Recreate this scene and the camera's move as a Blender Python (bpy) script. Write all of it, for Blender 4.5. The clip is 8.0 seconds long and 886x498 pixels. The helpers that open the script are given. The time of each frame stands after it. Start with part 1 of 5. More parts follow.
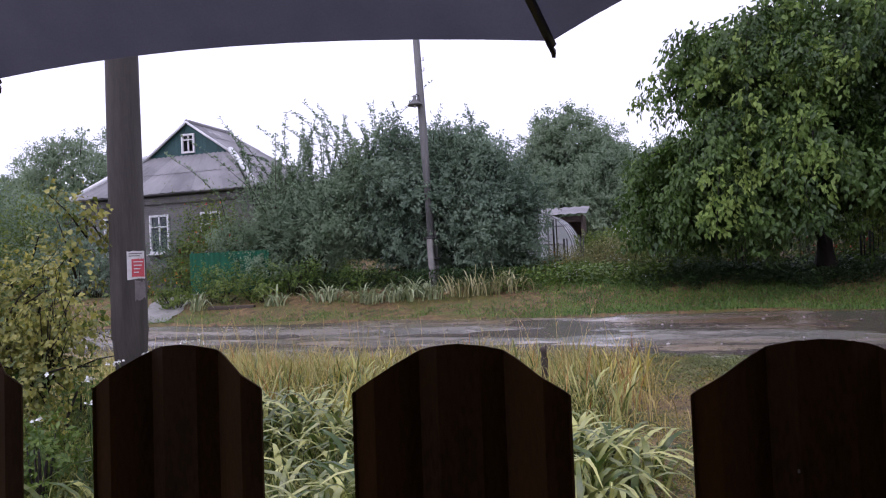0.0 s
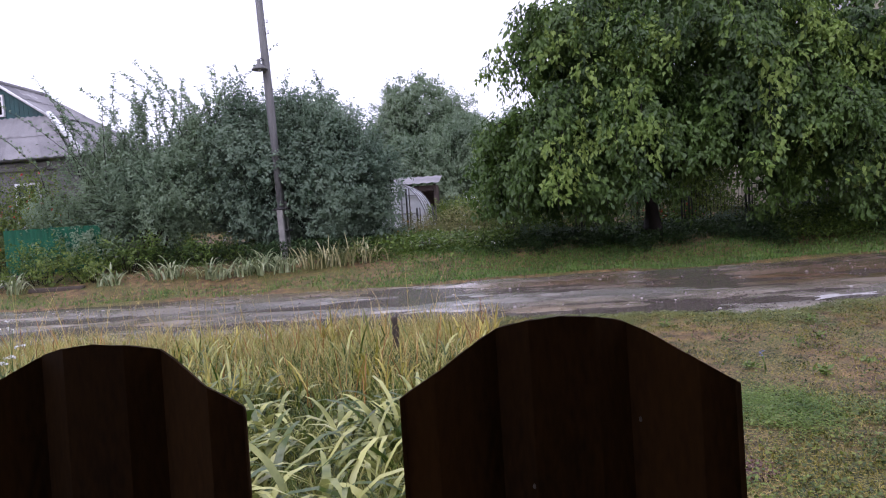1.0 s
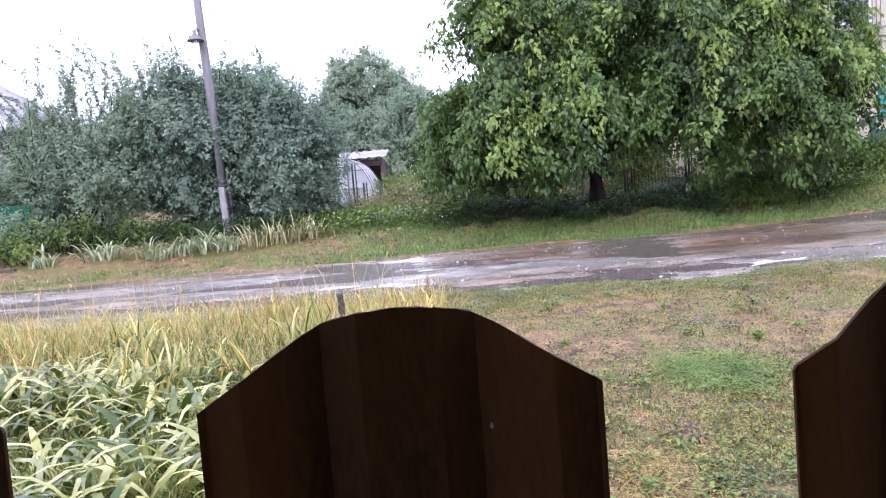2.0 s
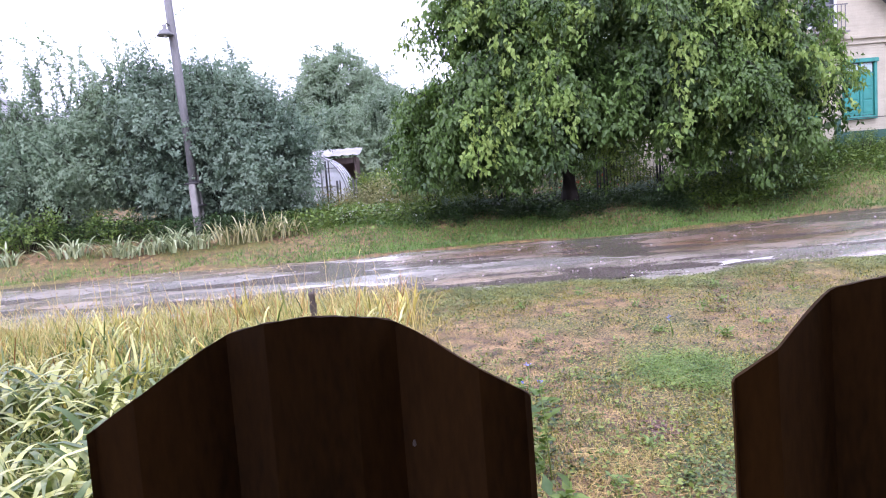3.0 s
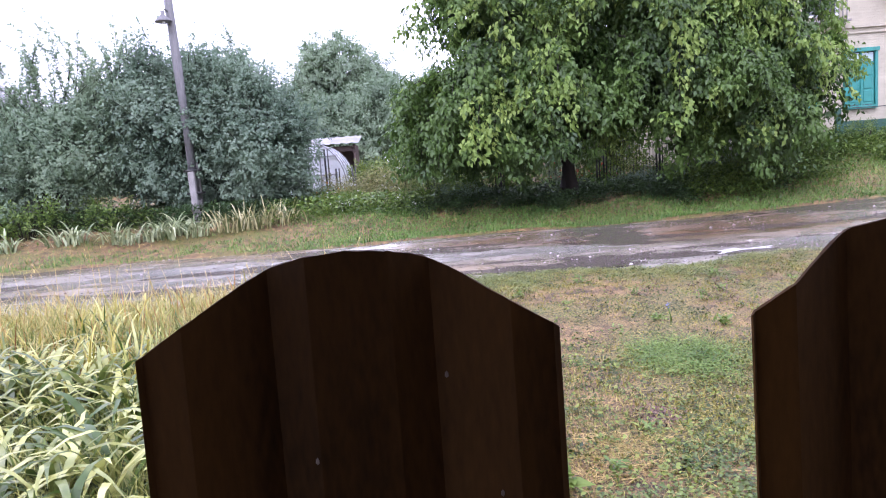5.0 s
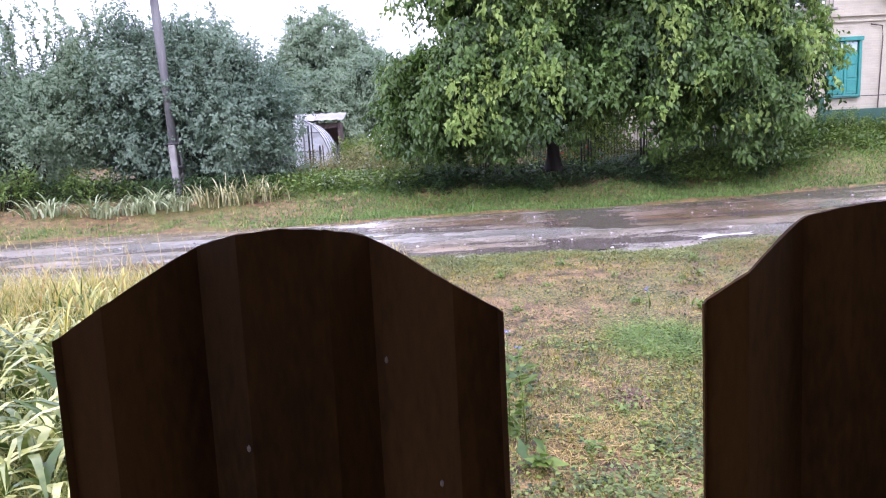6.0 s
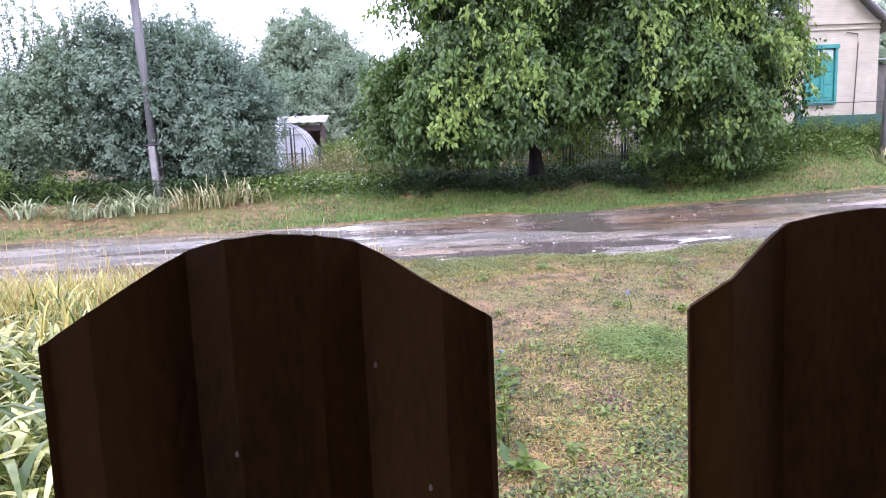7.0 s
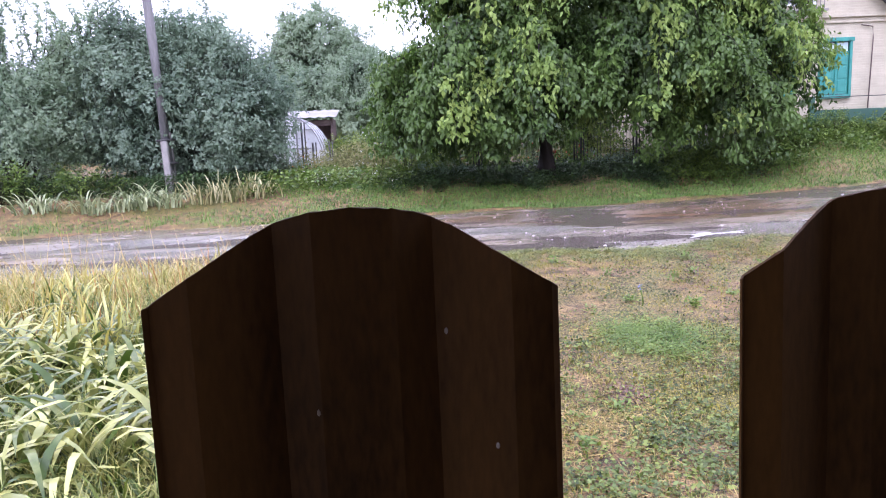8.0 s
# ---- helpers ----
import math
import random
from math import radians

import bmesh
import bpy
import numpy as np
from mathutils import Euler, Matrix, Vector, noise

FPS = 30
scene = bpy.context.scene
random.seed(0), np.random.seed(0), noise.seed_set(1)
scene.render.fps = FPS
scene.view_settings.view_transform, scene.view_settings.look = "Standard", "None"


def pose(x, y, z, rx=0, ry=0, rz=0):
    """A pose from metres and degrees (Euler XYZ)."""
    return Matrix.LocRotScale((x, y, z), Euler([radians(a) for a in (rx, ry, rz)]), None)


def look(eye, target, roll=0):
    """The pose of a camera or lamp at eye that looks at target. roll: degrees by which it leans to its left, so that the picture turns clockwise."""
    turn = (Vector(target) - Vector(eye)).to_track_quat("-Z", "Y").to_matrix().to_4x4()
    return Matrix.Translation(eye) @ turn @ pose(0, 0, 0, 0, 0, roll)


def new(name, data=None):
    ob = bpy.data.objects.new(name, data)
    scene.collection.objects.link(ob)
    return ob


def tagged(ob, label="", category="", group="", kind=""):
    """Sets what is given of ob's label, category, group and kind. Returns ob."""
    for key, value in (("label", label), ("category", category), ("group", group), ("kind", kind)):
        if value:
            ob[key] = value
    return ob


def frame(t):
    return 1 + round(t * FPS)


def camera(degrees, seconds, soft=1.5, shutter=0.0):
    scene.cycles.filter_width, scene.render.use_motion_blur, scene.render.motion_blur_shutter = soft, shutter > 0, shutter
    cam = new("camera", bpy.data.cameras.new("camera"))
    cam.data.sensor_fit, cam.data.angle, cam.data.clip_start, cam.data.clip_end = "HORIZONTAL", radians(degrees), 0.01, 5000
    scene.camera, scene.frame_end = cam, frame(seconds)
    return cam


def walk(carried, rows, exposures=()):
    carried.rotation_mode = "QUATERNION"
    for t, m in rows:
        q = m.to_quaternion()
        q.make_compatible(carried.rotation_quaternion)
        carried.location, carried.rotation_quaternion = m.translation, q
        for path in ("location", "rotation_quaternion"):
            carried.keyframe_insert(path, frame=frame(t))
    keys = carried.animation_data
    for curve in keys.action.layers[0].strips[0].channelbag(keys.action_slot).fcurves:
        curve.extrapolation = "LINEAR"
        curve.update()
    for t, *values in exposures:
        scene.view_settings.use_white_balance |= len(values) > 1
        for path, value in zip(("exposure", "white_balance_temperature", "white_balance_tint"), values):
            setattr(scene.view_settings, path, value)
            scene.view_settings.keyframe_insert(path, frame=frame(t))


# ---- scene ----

cam = camera(67.3, 8.0, 1.1)
PATH = [
    (0, (-0.023, -0.341, 1.474), (-0.573, 1.582, 1.488), -2.7),
    (0.5, (0.019, -0.261, 1.465), (-0.268, 1.719, 1.473), -2.5),
    (1, (0.035, -0.235, 1.465), (-0.098, 1.758, 1.365), -3.8),
    (1.5, (0.056, -0.211, 1.462), (0.006, 1.781, 1.286), -4.4),
    (3, (0.091, -0.177, 1.46), (0.18, 1.811, 1.262), -4.3),
    (3.5, (0.086, -0.181, 1.456), (0.186, 1.806, 1.249), -3.9),
    (4, (0.085, -0.182, 1.457), (0.188, 1.806, 1.262), -4.1),
    (5.3, (0.079, -0.186, 1.445), (0.167, 1.796, 1.192), -4.1),
    (5.5, (0.095, -0.175, 1.448), (0.223, 1.802, 1.178), -3.8),
    (6, (0.092, -0.177, 1.445), (0.228, 1.797, 1.151), -2.8),
    (6.5, (0.092, -0.176, 1.445), (0.248, 1.797, 1.157), -2.6),
    (7, (0.09, -0.178, 1.446), (0.279, 1.792, 1.159), -2.4),
    (7.5, (0.087, -0.177, 1.445), (0.312, 1.786, 1.131), -2.5),
    (8, (0.071, -0.19, 1.442), (0.23, 1.781, 1.141), -2.5),
]
walk(cam, [(t, look(eye, target, roll)) for t, eye, target, roll in PATH],
     [(0.0, 0.3, 5750, 33), (0.3, 0.25, 5750, 33), (0.6, 0.8, 5750, 33), (1.0, 0.55, 5750, 33), (1.5, 1.68, 5540, 37), (3.0, 1.73, 5540, 37), (4.0, 1.67, 5540, 37), (5.5, 1.76, 5540, 37), (7.5, 1.87, 5540, 37), (8.0, 1.78, 5540, 37)])

# ---- light: rainy overcast sky ----
world = bpy.data.worlds.new("overcast")
scene.world = world
world.use_nodes = True
wn, wl = world.node_tree.nodes, world.node_tree.links
sky = wn.new("ShaderNodeTexSky")
sky.sky_type, sky.sun_disc = "NISHITA", False
sky.sun_elevation, sky.sun_rotation = radians(50), radians(200)
grey = wn.new("ShaderNodeHueSaturation")
grey.inputs["Saturation"].default_value = 0.12
cloud = wn.new("ShaderNodeMix")
cloud.data_type = "RGBA"
cloud.inputs[0].default_value = 0.88
cloud.inputs[7].default_value = (8.9, 9.2, 9.6, 1)
wl.new(sky.outputs[0], grey.inputs["Color"])
wl.new(grey.outputs[0], cloud.inputs[6])
wl.new(cloud.outputs[2], wn["Background"].inputs[0])
wn["Background"].inputs[1].default_value = 0.11
sun = new("sun", bpy.data.lights.new("sun", "SUN"))
sun.data.energy, sun.data.angle, sun.data.color = 0.7, radians(25), (1, 0.97, 0.93)
sun.matrix_world = look((-8, -4, 19), (0, 10, 0))


# ---- materials ----
def material(name, a, b, rough=0.6, scale=8.0, bump=0.0, fine=60.0, metal=0.0, island=0.0, objvar=0.0, through_light=0.0, stretch=(1, 1, 1), spec=0.5, wet=0.0):
    m = bpy.data.materials.new(name)
    m.use_nodes = True
    n, l = m.node_tree.nodes, m.node_tree.links
    p = n["Principled BSDF"]
    co = n.new("ShaderNodeTexCoord")
    mp = n.new("ShaderNodeMapping")
    mp.inputs["Scale"].default_value = stretch
    l.new(co.outputs["Object"], mp.inputs[0])
    t1 = n.new("ShaderNodeTexNoise")
    t1.inputs["Scale"].default_value, t1.inputs["Detail"].default_value = scale, 6
    t2 = n.new("ShaderNodeTexNoise")
    t2.inputs["Scale"].default_value, t2.inputs["Detail"].default_value = fine, 4
    l.new(mp.outputs[0], t1.inputs["Vector"])
    l.new(mp.outputs[0], t2.inputs["Vector"])
    add = n.new("ShaderNodeMath")
    add.operation = "MULTIPLY_ADD"
    add.inputs[1].default_value = 0.35
    l.new(t2.outputs[0], add.inputs[0])
    l.new(t1.outputs[0], add.inputs[2])
    fac = add.outputs[0]
    if island or objvar:
        src = n.new("ShaderNodeNewGeometry").outputs["Random Per Island"] if island else n.new("ShaderNodeObjectInfo").outputs["Random"]
        mad = n.new("ShaderNodeMath")
        mad.operation = "MULTIPLY_ADD"
        mad.inputs[1].default_value = island or objvar
        l.new(src, mad.inputs[0])
        l.new(fac, mad.inputs[2])
        sub = n.new("ShaderNodeMath")
        sub.operation = "SUBTRACT"
        sub.inputs[1].default_value = 0.5 * (island or objvar)
        l.new(mad.outputs[0], sub.inputs[0])
        fac = sub.outputs[0]
    ramp = n.new("ShaderNodeValToRGB")
    ramp.color_ramp.elements[0].position, ramp.color_ramp.elements[0].color = 0.38, (*a, 1)
    ramp.color_ramp.elements[1].position, ramp.color_ramp.elements[1].color = 0.95, (*b, 1)
    l.new(fac, ramp.inputs[0])
    l.new(ramp.outputs[0], p.inputs["Base Color"])
    rr = n.new("ShaderNodeMapRange")
    rr.inputs[3].default_value, rr.inputs[4].default_value = max(rough - 0.12, 0.03), min(rough + 0.12, 1)
    l.new(t1.outputs[0], rr.inputs[0])
    l.new(rr.outputs[0], p.inputs["Roughness"])
    p.inputs["Metallic"].default_value = metal
    p.inputs["Specular IOR Level"].default_value = spec
    p.inputs["Coat Weight"].default_value, p.inputs["Coat Roughness"].default_value, p.inputs["Coat IOR"].default_value = wet, 0.25, 1.45
    if bump:
        bm_ = n.new("ShaderNodeBump")
        bm_.inputs["Strength"].default_value, bm_.inputs["Distance"].default_value = 0.6, bump
        l.new(add.outputs[0], bm_.inputs["Height"])
        l.new(bm_.outputs[0], p.inputs["Normal"])
    if through_light:
        tr = n.new("ShaderNodeBsdfTranslucent")
        l.new(ramp.outputs[0], tr.inputs[0])
        mx = n.new("ShaderNodeMixShader")
        mx.inputs[0].default_value = through_light
        l.new(p.outputs[0], mx.inputs[1])
        l.new(tr.outputs[0], mx.inputs[2])
        l.new(mx.outputs[0], n["Material Output"].inputs["Surface"])
    return m


PICKET = material("brown_coated_steel", (0.010, 0.0055, 0.002), (0.085, 0.040, 0.010), 0.65, 14, 0.0002, 500, spec=0.06, stretch=(1, 1, 0.25))
UMBRELLA = material("wet_grey_nylon", (0.065, 0.065, 0.085), (0.11, 0.11, 0.135), 0.6, 12, 0.0004, 500, through_light=0.5)
STEEL = material("grey_steel", (0.25, 0.25, 0.26), (0.4, 0.4, 0.4), 0.4, 20, metal=0.9)
BLACK = material("black_plastic", (0.012, 0.012, 0.014), (0.03, 0.03, 0.03), 0.4, 20)
POLE_NEAR = material("weathered_dark_wood", (0.028, 0.023, 0.021), (0.08, 0.068, 0.062), 0.75, 5, 0.006, 40, stretch=(3, 3, 0.25))
POLE_FAR = material("weathered_grey_wood", (0.09, 0.092, 0.09), (0.19, 0.187, 0.18), 0.8, 5, 0.006, 40, stretch=(3, 3, 0.3))
CONCRETE = material("old_concrete", (0.14, 0.135, 0.125), (0.30, 0.285, 0.26), 0.8, 4, 0.004, 60)
PAVING = material("wet_concrete_path", (0.2, 0.19, 0.175), (0.42, 0.40, 0.37), 0.5, 4, 0.004, 60, wet=0.6)
STAKE = material("rotten_wood", (0.03, 0.022, 0.016), (0.10, 0.075, 0.055), 0.85, 8, 0.004, 60, stretch=(3, 3, 0.4))
BARK = material("wet_bark", (0.008, 0.006, 0.005), (0.034, 0.026, 0.020), 0.75, 6, 0.01, 40, stretch=(2, 2, 0.4), spec=0.3)
PAPER = material("wet_paper", (0.55, 0.53, 0.52), (0.75, 0.73, 0.72), 0.6, 20)
RED = material("red_print", (0.5, 0.05, 0.07), (0.62, 0.1, 0.11), 0.6, 30)
INK = material("grey_print", (0.12, 0.1, 0.1), (0.2, 0.18, 0.18), 0.6, 30)
SLATE = material("asbestos_slate", (0.15, 0.145, 0.15), (0.30, 0.29, 0.29), 0.75, 1.2, 0.004, 25, objvar=0.3)
WHITE = material("white_paint", (0.62, 0.63, 0.64), (0.82, 0.82, 0.82), 0.5, 6, 0.001, 60)
TEAL = material("dark_teal_boards", (0.008, 0.045, 0.045), (0.02, 0.082, 0.08), 0.55, 4, 0.002, 40, objvar=0.15)


def brickwork(name, a, b, joint):
    """Courses of silicate brick in recessed mortar on walls that face the road."""
    m = material(name, a, b, 0.85, 2, 0, 30)
    n, l = m.node_tree.nodes, m.node_tree.links
    co = n.new("ShaderNodeTexCoord")
    sp, cb = n.new("ShaderNodeSeparateXYZ"), n.new("ShaderNodeCombineXYZ")
    l.new(co.outputs["Object"], sp.inputs[0])
    ad = n.new("ShaderNodeMath")
    l.new(sp.outputs[0], ad.inputs[0])
    l.new(sp.outputs[1], ad.inputs[1])
    l.new(ad.outputs[0], cb.inputs[0])
    l.new(sp.outputs[2], cb.inputs[1])
    bt = n.new("ShaderNodeTexBrick")
    bt.inputs["Scale"].default_value, bt.inputs["Brick Width"].default_value, bt.inputs["Row Height"].default_value, bt.inputs["Mortar Size"].default_value = 1, 0.26, 0.077, 0.008
    bt.inputs["Color1"].default_value, bt.inputs["Color2"].default_value, bt.inputs["Mortar"].default_value = (1, 1, 1, 1), (0.9, 0.9, 0.9, 1), (joint, joint, joint, 1)
    l.new(cb.outputs[0], bt.inputs["Vector"])
    p = n["Principled BSDF"]
    mul = n.new("ShaderNodeMix")
    mul.data_type, mul.blend_type = "RGBA", "MULTIPLY"
    mul.inputs[0].default_value = 1
    l.new(p.inputs["Base Color"].links[0].from_socket, mul.inputs[6])
    l.new(bt.outputs["Color"], mul.inputs[7])
    l.new(mul.outputs[2], p.inputs["Base Color"])
    bp = n.new("ShaderNodeBump")
    bp.inputs["Distance"].default_value = 0.006
    bp.invert = True
    l.new(bt.outputs["Fac"], bp.inputs["Height"])
    l.new(bp.outputs[0], p.inputs["Normal"])
    return m


CREAM = brickwork("cream_silicate_brick", (0.38, 0.348, 0.252), (0.50, 0.46, 0.34), 0.95)
GREYBRICK = brickwork("grey_silicate_brick", (0.15, 0.14, 0.14), (0.27, 0.255, 0.25), 0.75)
SHUTTER = material("turquoise_paint", (0.012, 0.165, 0.135), (0.03, 0.24, 0.195), 0.5, 5, 0.001, 60)
GREENPAINT = material("green_paint", (0.01, 0.052, 0.034), (0.025, 0.088, 0.054), 0.6, 3, 0.001, 40)
GREENMETAL = material("green_profiled_sheet", (0.004, 0.075, 0.036), (0.008, 0.105, 0.05), 0.6, 3, 0.0, 40, spec=0.3)
IRON = material("black_iron", (0.012, 0.012, 0.012), (0.035, 0.033, 0.03), 0.5, 20)
FILM = material("clouded_greenhouse_film", (0.62, 0.65, 0.66), (0.88, 0.89, 0.90), 0.3, 1.6, 0.02, 9, through_light=0.4)
RUST = material("rusty_sheet", (0.06, 0.04, 0.035), (0.13, 0.095, 0.085), 0.8, 3, 0.004, 30)
LEAF_MULBERRY = material("mulberry_leaf", (0.011, 0.037, 0.008), (0.118, 0.205, 0.036), 0.48, 0.55, 0, 3, island=0.16, through_light=0.34, spec=0.42, wet=0.1)
LEAF_YOUNG_LIT = material("young_and_top_lit_leaf", (0.10, 0.19, 0.03), (0.29, 0.39, 0.09), 0.5, 0.7, 0, 5, island=0.2, through_light=0.38, spec=0.35)
# Cherry, plum and far leaves are paled and greyed to carry the rain haze.
LEAF_CHERRY = material("hazed_cherry_leaf", (0.10, 0.165, 0.105), (0.28, 0.37, 0.25), 0.55, 0.55, 0, 3, island=0.16, through_light=0.45, spec=0.45, wet=0.25)
LEAF_PLUM = material("hazed_plum_leaf", (0.13, 0.205, 0.12), (0.30, 0.39, 0.235), 0.55, 0.55, 0, 3, island=0.16, through_light=0.45, spec=0.45, wet=0.25)
LEAF_FAR = material("hazed_far_tree_leaf", (0.13, 0.20, 0.11), (0.30, 0.39, 0.235), 0.5, 0.3, 0, 2, island=0.16, through_light=0.45, spec=0.5, wet=0.3)
LEAF_YELLOW = material("yellowing_leaf", (0.045, 0.095, 0.014), (0.48, 0.44, 0.10), 0.45, 2.2, 0, 12, island=0.4, through_light=0.3)
LEAF_WEED = material("weed_leaf", (0.04, 0.09, 0.010), (0.17, 0.25, 0.04), 0.5, 2, 0, 15, island=0.5, through_light=0.32)
LEAF_BUSH = material("low_bush_leaf", (0.045, 0.09, 0.012), (0.21, 0.28, 0.045), 0.5, 2, 0, 15, island=0.5, through_light=0.32)
LEAF_DRYWEED = material("drying_weed_leaf", (0.14, 0.16, 0.05), (0.38, 0.36, 0.15), 0.5, 2, 0, 15, island=0.5, through_light=0.3)
IRIS = material("iris_leaf", (0.05, 0.095, 0.010), (0.57, 0.575, 0.19), 0.36, 2.2, 0, 14, island=0.65, through_light=0.25, wet=0.2)
IRIS_DRY = material("yellowed_iris_leaf", (0.22, 0.21, 0.022), (0.62, 0.52, 0.12), 0.45, 3, 0, 20, island=0.5, through_light=0.28)
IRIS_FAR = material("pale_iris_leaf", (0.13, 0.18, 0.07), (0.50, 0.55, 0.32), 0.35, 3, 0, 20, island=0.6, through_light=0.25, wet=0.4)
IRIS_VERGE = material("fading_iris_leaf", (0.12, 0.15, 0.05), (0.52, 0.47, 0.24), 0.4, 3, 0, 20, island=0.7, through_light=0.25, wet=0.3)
DRYGRASS = material("straw_grass", (0.27, 0.21, 0.045), (0.66, 0.53, 0.20), 0.55, 3, 0, 20, island=0.6, through_light=0.3)
GRASS = material("short_grass", (0.085, 0.095, 0.008), (0.36, 0.31, 0.05), 0.5, 1.5, 0, 10, island=0.6, through_light=0.25)
CLOVER = material("clover_leaf", (0.016, 0.04, 0.004), (0.23, 0.29, 0.05), 0.5, 2, 0, 15, island=0.55, through_light=0.25)
CLOVER_BRIGHT = material("bright_weed_leaf", (0.075, 0.145, 0.022), (0.24, 0.335, 0.075), 0.45, 2, 0, 15, island=0.4, through_light=0.3)
STRAW = material("pale_straw", (0.24, 0.165, 0.035), (0.54, 0.40, 0.13), 0.6, 4, 0, 20, island=0.7)
VERGE = material("verge_grass_blade", (0.045, 0.12, 0.018), (0.18, 0.30, 0.06), 0.4, 0.8, 0, 8, island=0.5, through_light=0.3)
PETAL_WHITE = material("white_petal", (0.6, 0.6, 0.55), (0.8, 0.8, 0.75), 0.6, 20, island=0.3)
PETAL_BLUE = material("blue_petal", (0.12, 0.16, 0.55), (0.25, 0.3, 0.75), 0.6, 20, island=0.3)
PETAL_ORANGE = material("orange_petal", (0.6, 0.2, 0.02), (0.75, 0.4, 0.04), 0.6, 20, island=0.5)
PETAL_RED = material("red_petal", (0.5, 0.05, 0.03), (0.65, 0.1, 0.06), 0.6, 20, island=0.5)
STONE = material("pale_stone", (0.2, 0.185, 0.17), (0.45, 0.43, 0.4), 0.5, 6, 0.004, 50, objvar=0.4)


def glass_pane():
    m = bpy.data.materials.new("window_glass")
    m.use_nodes = True
    p = m.node_tree.nodes["Principled BSDF"]
    p.inputs["Base Color"].default_value = (0.03, 0.04, 0.045, 1)
    p.inputs["Roughness"].default_value = 0.06
    p.inputs["Specular IOR Level"].default_value = 0.8
    return m


def water():
    m = bpy.data.materials.new("puddle_water")
    m.use_nodes = True
    n, l = m.node_tree.nodes, m.node_tree.links
    p = n["Principled BSDF"]
    p.inputs["Base Color"].default_value = (0.075, 0.06, 0.05, 1)
    p.inputs["Roughness"].default_value = 0.14
    p.inputs["IOR"].default_value = 1.33
    t = n.new("ShaderNodeTexNoise")
    t.inputs["Scale"].default_value, t.inputs["Detail"].default_value = 22, 4
    b = n.new("ShaderNodeBump")
    b.inputs["Strength"].default_value, b.inputs["Distance"].default_value = 0.8, 0.04
    co = n.new("ShaderNodeTexCoord")
    l.new(co.outputs["Object"], t.inputs["Vector"])
    l.new(t.outputs[0], b.inputs["Height"])
    l.new(b.outputs[0], p.inputs["Normal"])
    return m


def soil():
    """Trodden earth with straw, moss and bare pale spots."""
    m = bpy.data.materials.new("trodden_soil")
    m.use_nodes = True
    n, l = m.node_tree.nodes, m.node_tree.links
    p = n["Principled BSDF"]
    co = n.new("ShaderNodeTexCoord")

    def noise_tex(s, d):
        t = n.new("ShaderNodeTexNoise")
        t.inputs["Scale"].default_value, t.inputs["Detail"].default_value = s, d
        l.new(co.outputs["Object"], t.inputs["Vector"])
        return t

    def ramp(f, stops):
        r = n.new("ShaderNodeValToRGB")
        e = r.color_ramp.elements
        e[0].position, e[0].color = stops[0][0], (*stops[0][1], 1)
        e[1].position, e[1].color = stops[-1][0], (*stops[-1][1], 1)
        for pos, c in stops[1:-1]:
            e.new(pos).color = (*c, 1)
        l.new(f, r.inputs[0])
        return r.outputs[0]

    big, mid, tiny = noise_tex(0.7, 4), noise_tex(5, 6), noise_tex(60, 4)
    earth = ramp(mid.outputs[0], [(0.28, (0.036, 0.024, 0.012)), (0.45, (0.14, 0.088, 0.035)), (0.7, (0.28, 0.185, 0.078))])
    moss = ramp(tiny.outputs[0], [(0.35, (0.022, 0.03, 0.005)), (0.5, (0.09, 0.10, 0.018)), (0.66, (0.32, 0.25, 0.065))])
    mix = n.new("ShaderNodeMix")
    mix.data_type = "RGBA"
    rr = n.new("ShaderNodeMapRange")
    rr.inputs[1].default_value, rr.inputs[2].default_value = 0.46, 0.60
    l.new(big.outputs[0], rr.inputs[0])
    l.new(rr.outputs[0], mix.inputs[0])
    l.new(earth, mix.inputs[6])
    l.new(moss, mix.inputs[7])
    # Dark crumb spots put the small shadows of the lawn into the soil colour.
    crumb_shade = ramp(noise_tex(75, 4).outputs[0], [(0.38, (0.22, 0.20, 0.18)), (0.5, (0.95, 0.95, 0.95)), (0.62, (1.6, 1.5, 1.3))])
    grit = n.new("ShaderNodeMix")
    grit.data_type, grit.blend_type = "RGBA", "MULTIPLY"
    grit.inputs[0].default_value = 1
    l.new(mix.outputs[2], grit.inputs[6])
    l.new(crumb_shade, grit.inputs[7])
    l.new(grit.outputs[2], p.inputs["Base Color"])
    p.inputs["Roughness"].default_value = 0.7
    b = n.new("ShaderNodeBump")
    b.inputs["Strength"].default_value, b.inputs["Distance"].default_value = 0.8, 0.02
    l.new(tiny.outputs[0], b.inputs["Height"])
    l.new(b.outputs[0], p.inputs["Normal"])
    return m


SPECK = material("dull_pale_speck", (0.10, 0.085, 0.07), (0.2, 0.18, 0.15), 0.7, 50)
CURTAIN = material("curtain_with_pane_reflection", (0.30, 0.42, 0.42), (0.5, 0.6, 0.6), 0.4, 6)
PALE_PATCH = material("pale_concrete_and_sky_sheen", (0.3, 0.29, 0.28), (0.6, 0.59, 0.57), 0.4, 9, 0.01, 60)
GLASS, WATER, SOIL = glass_pane(), water(), soil()
ROAD = material("wet_gravel_asphalt", (0.13, 0.122, 0.106), (0.43, 0.40, 0.35), 0.26, 1.6, 0.05, 30, stretch=(0.35, 1, 1), spec=0.7, wet=1.0)

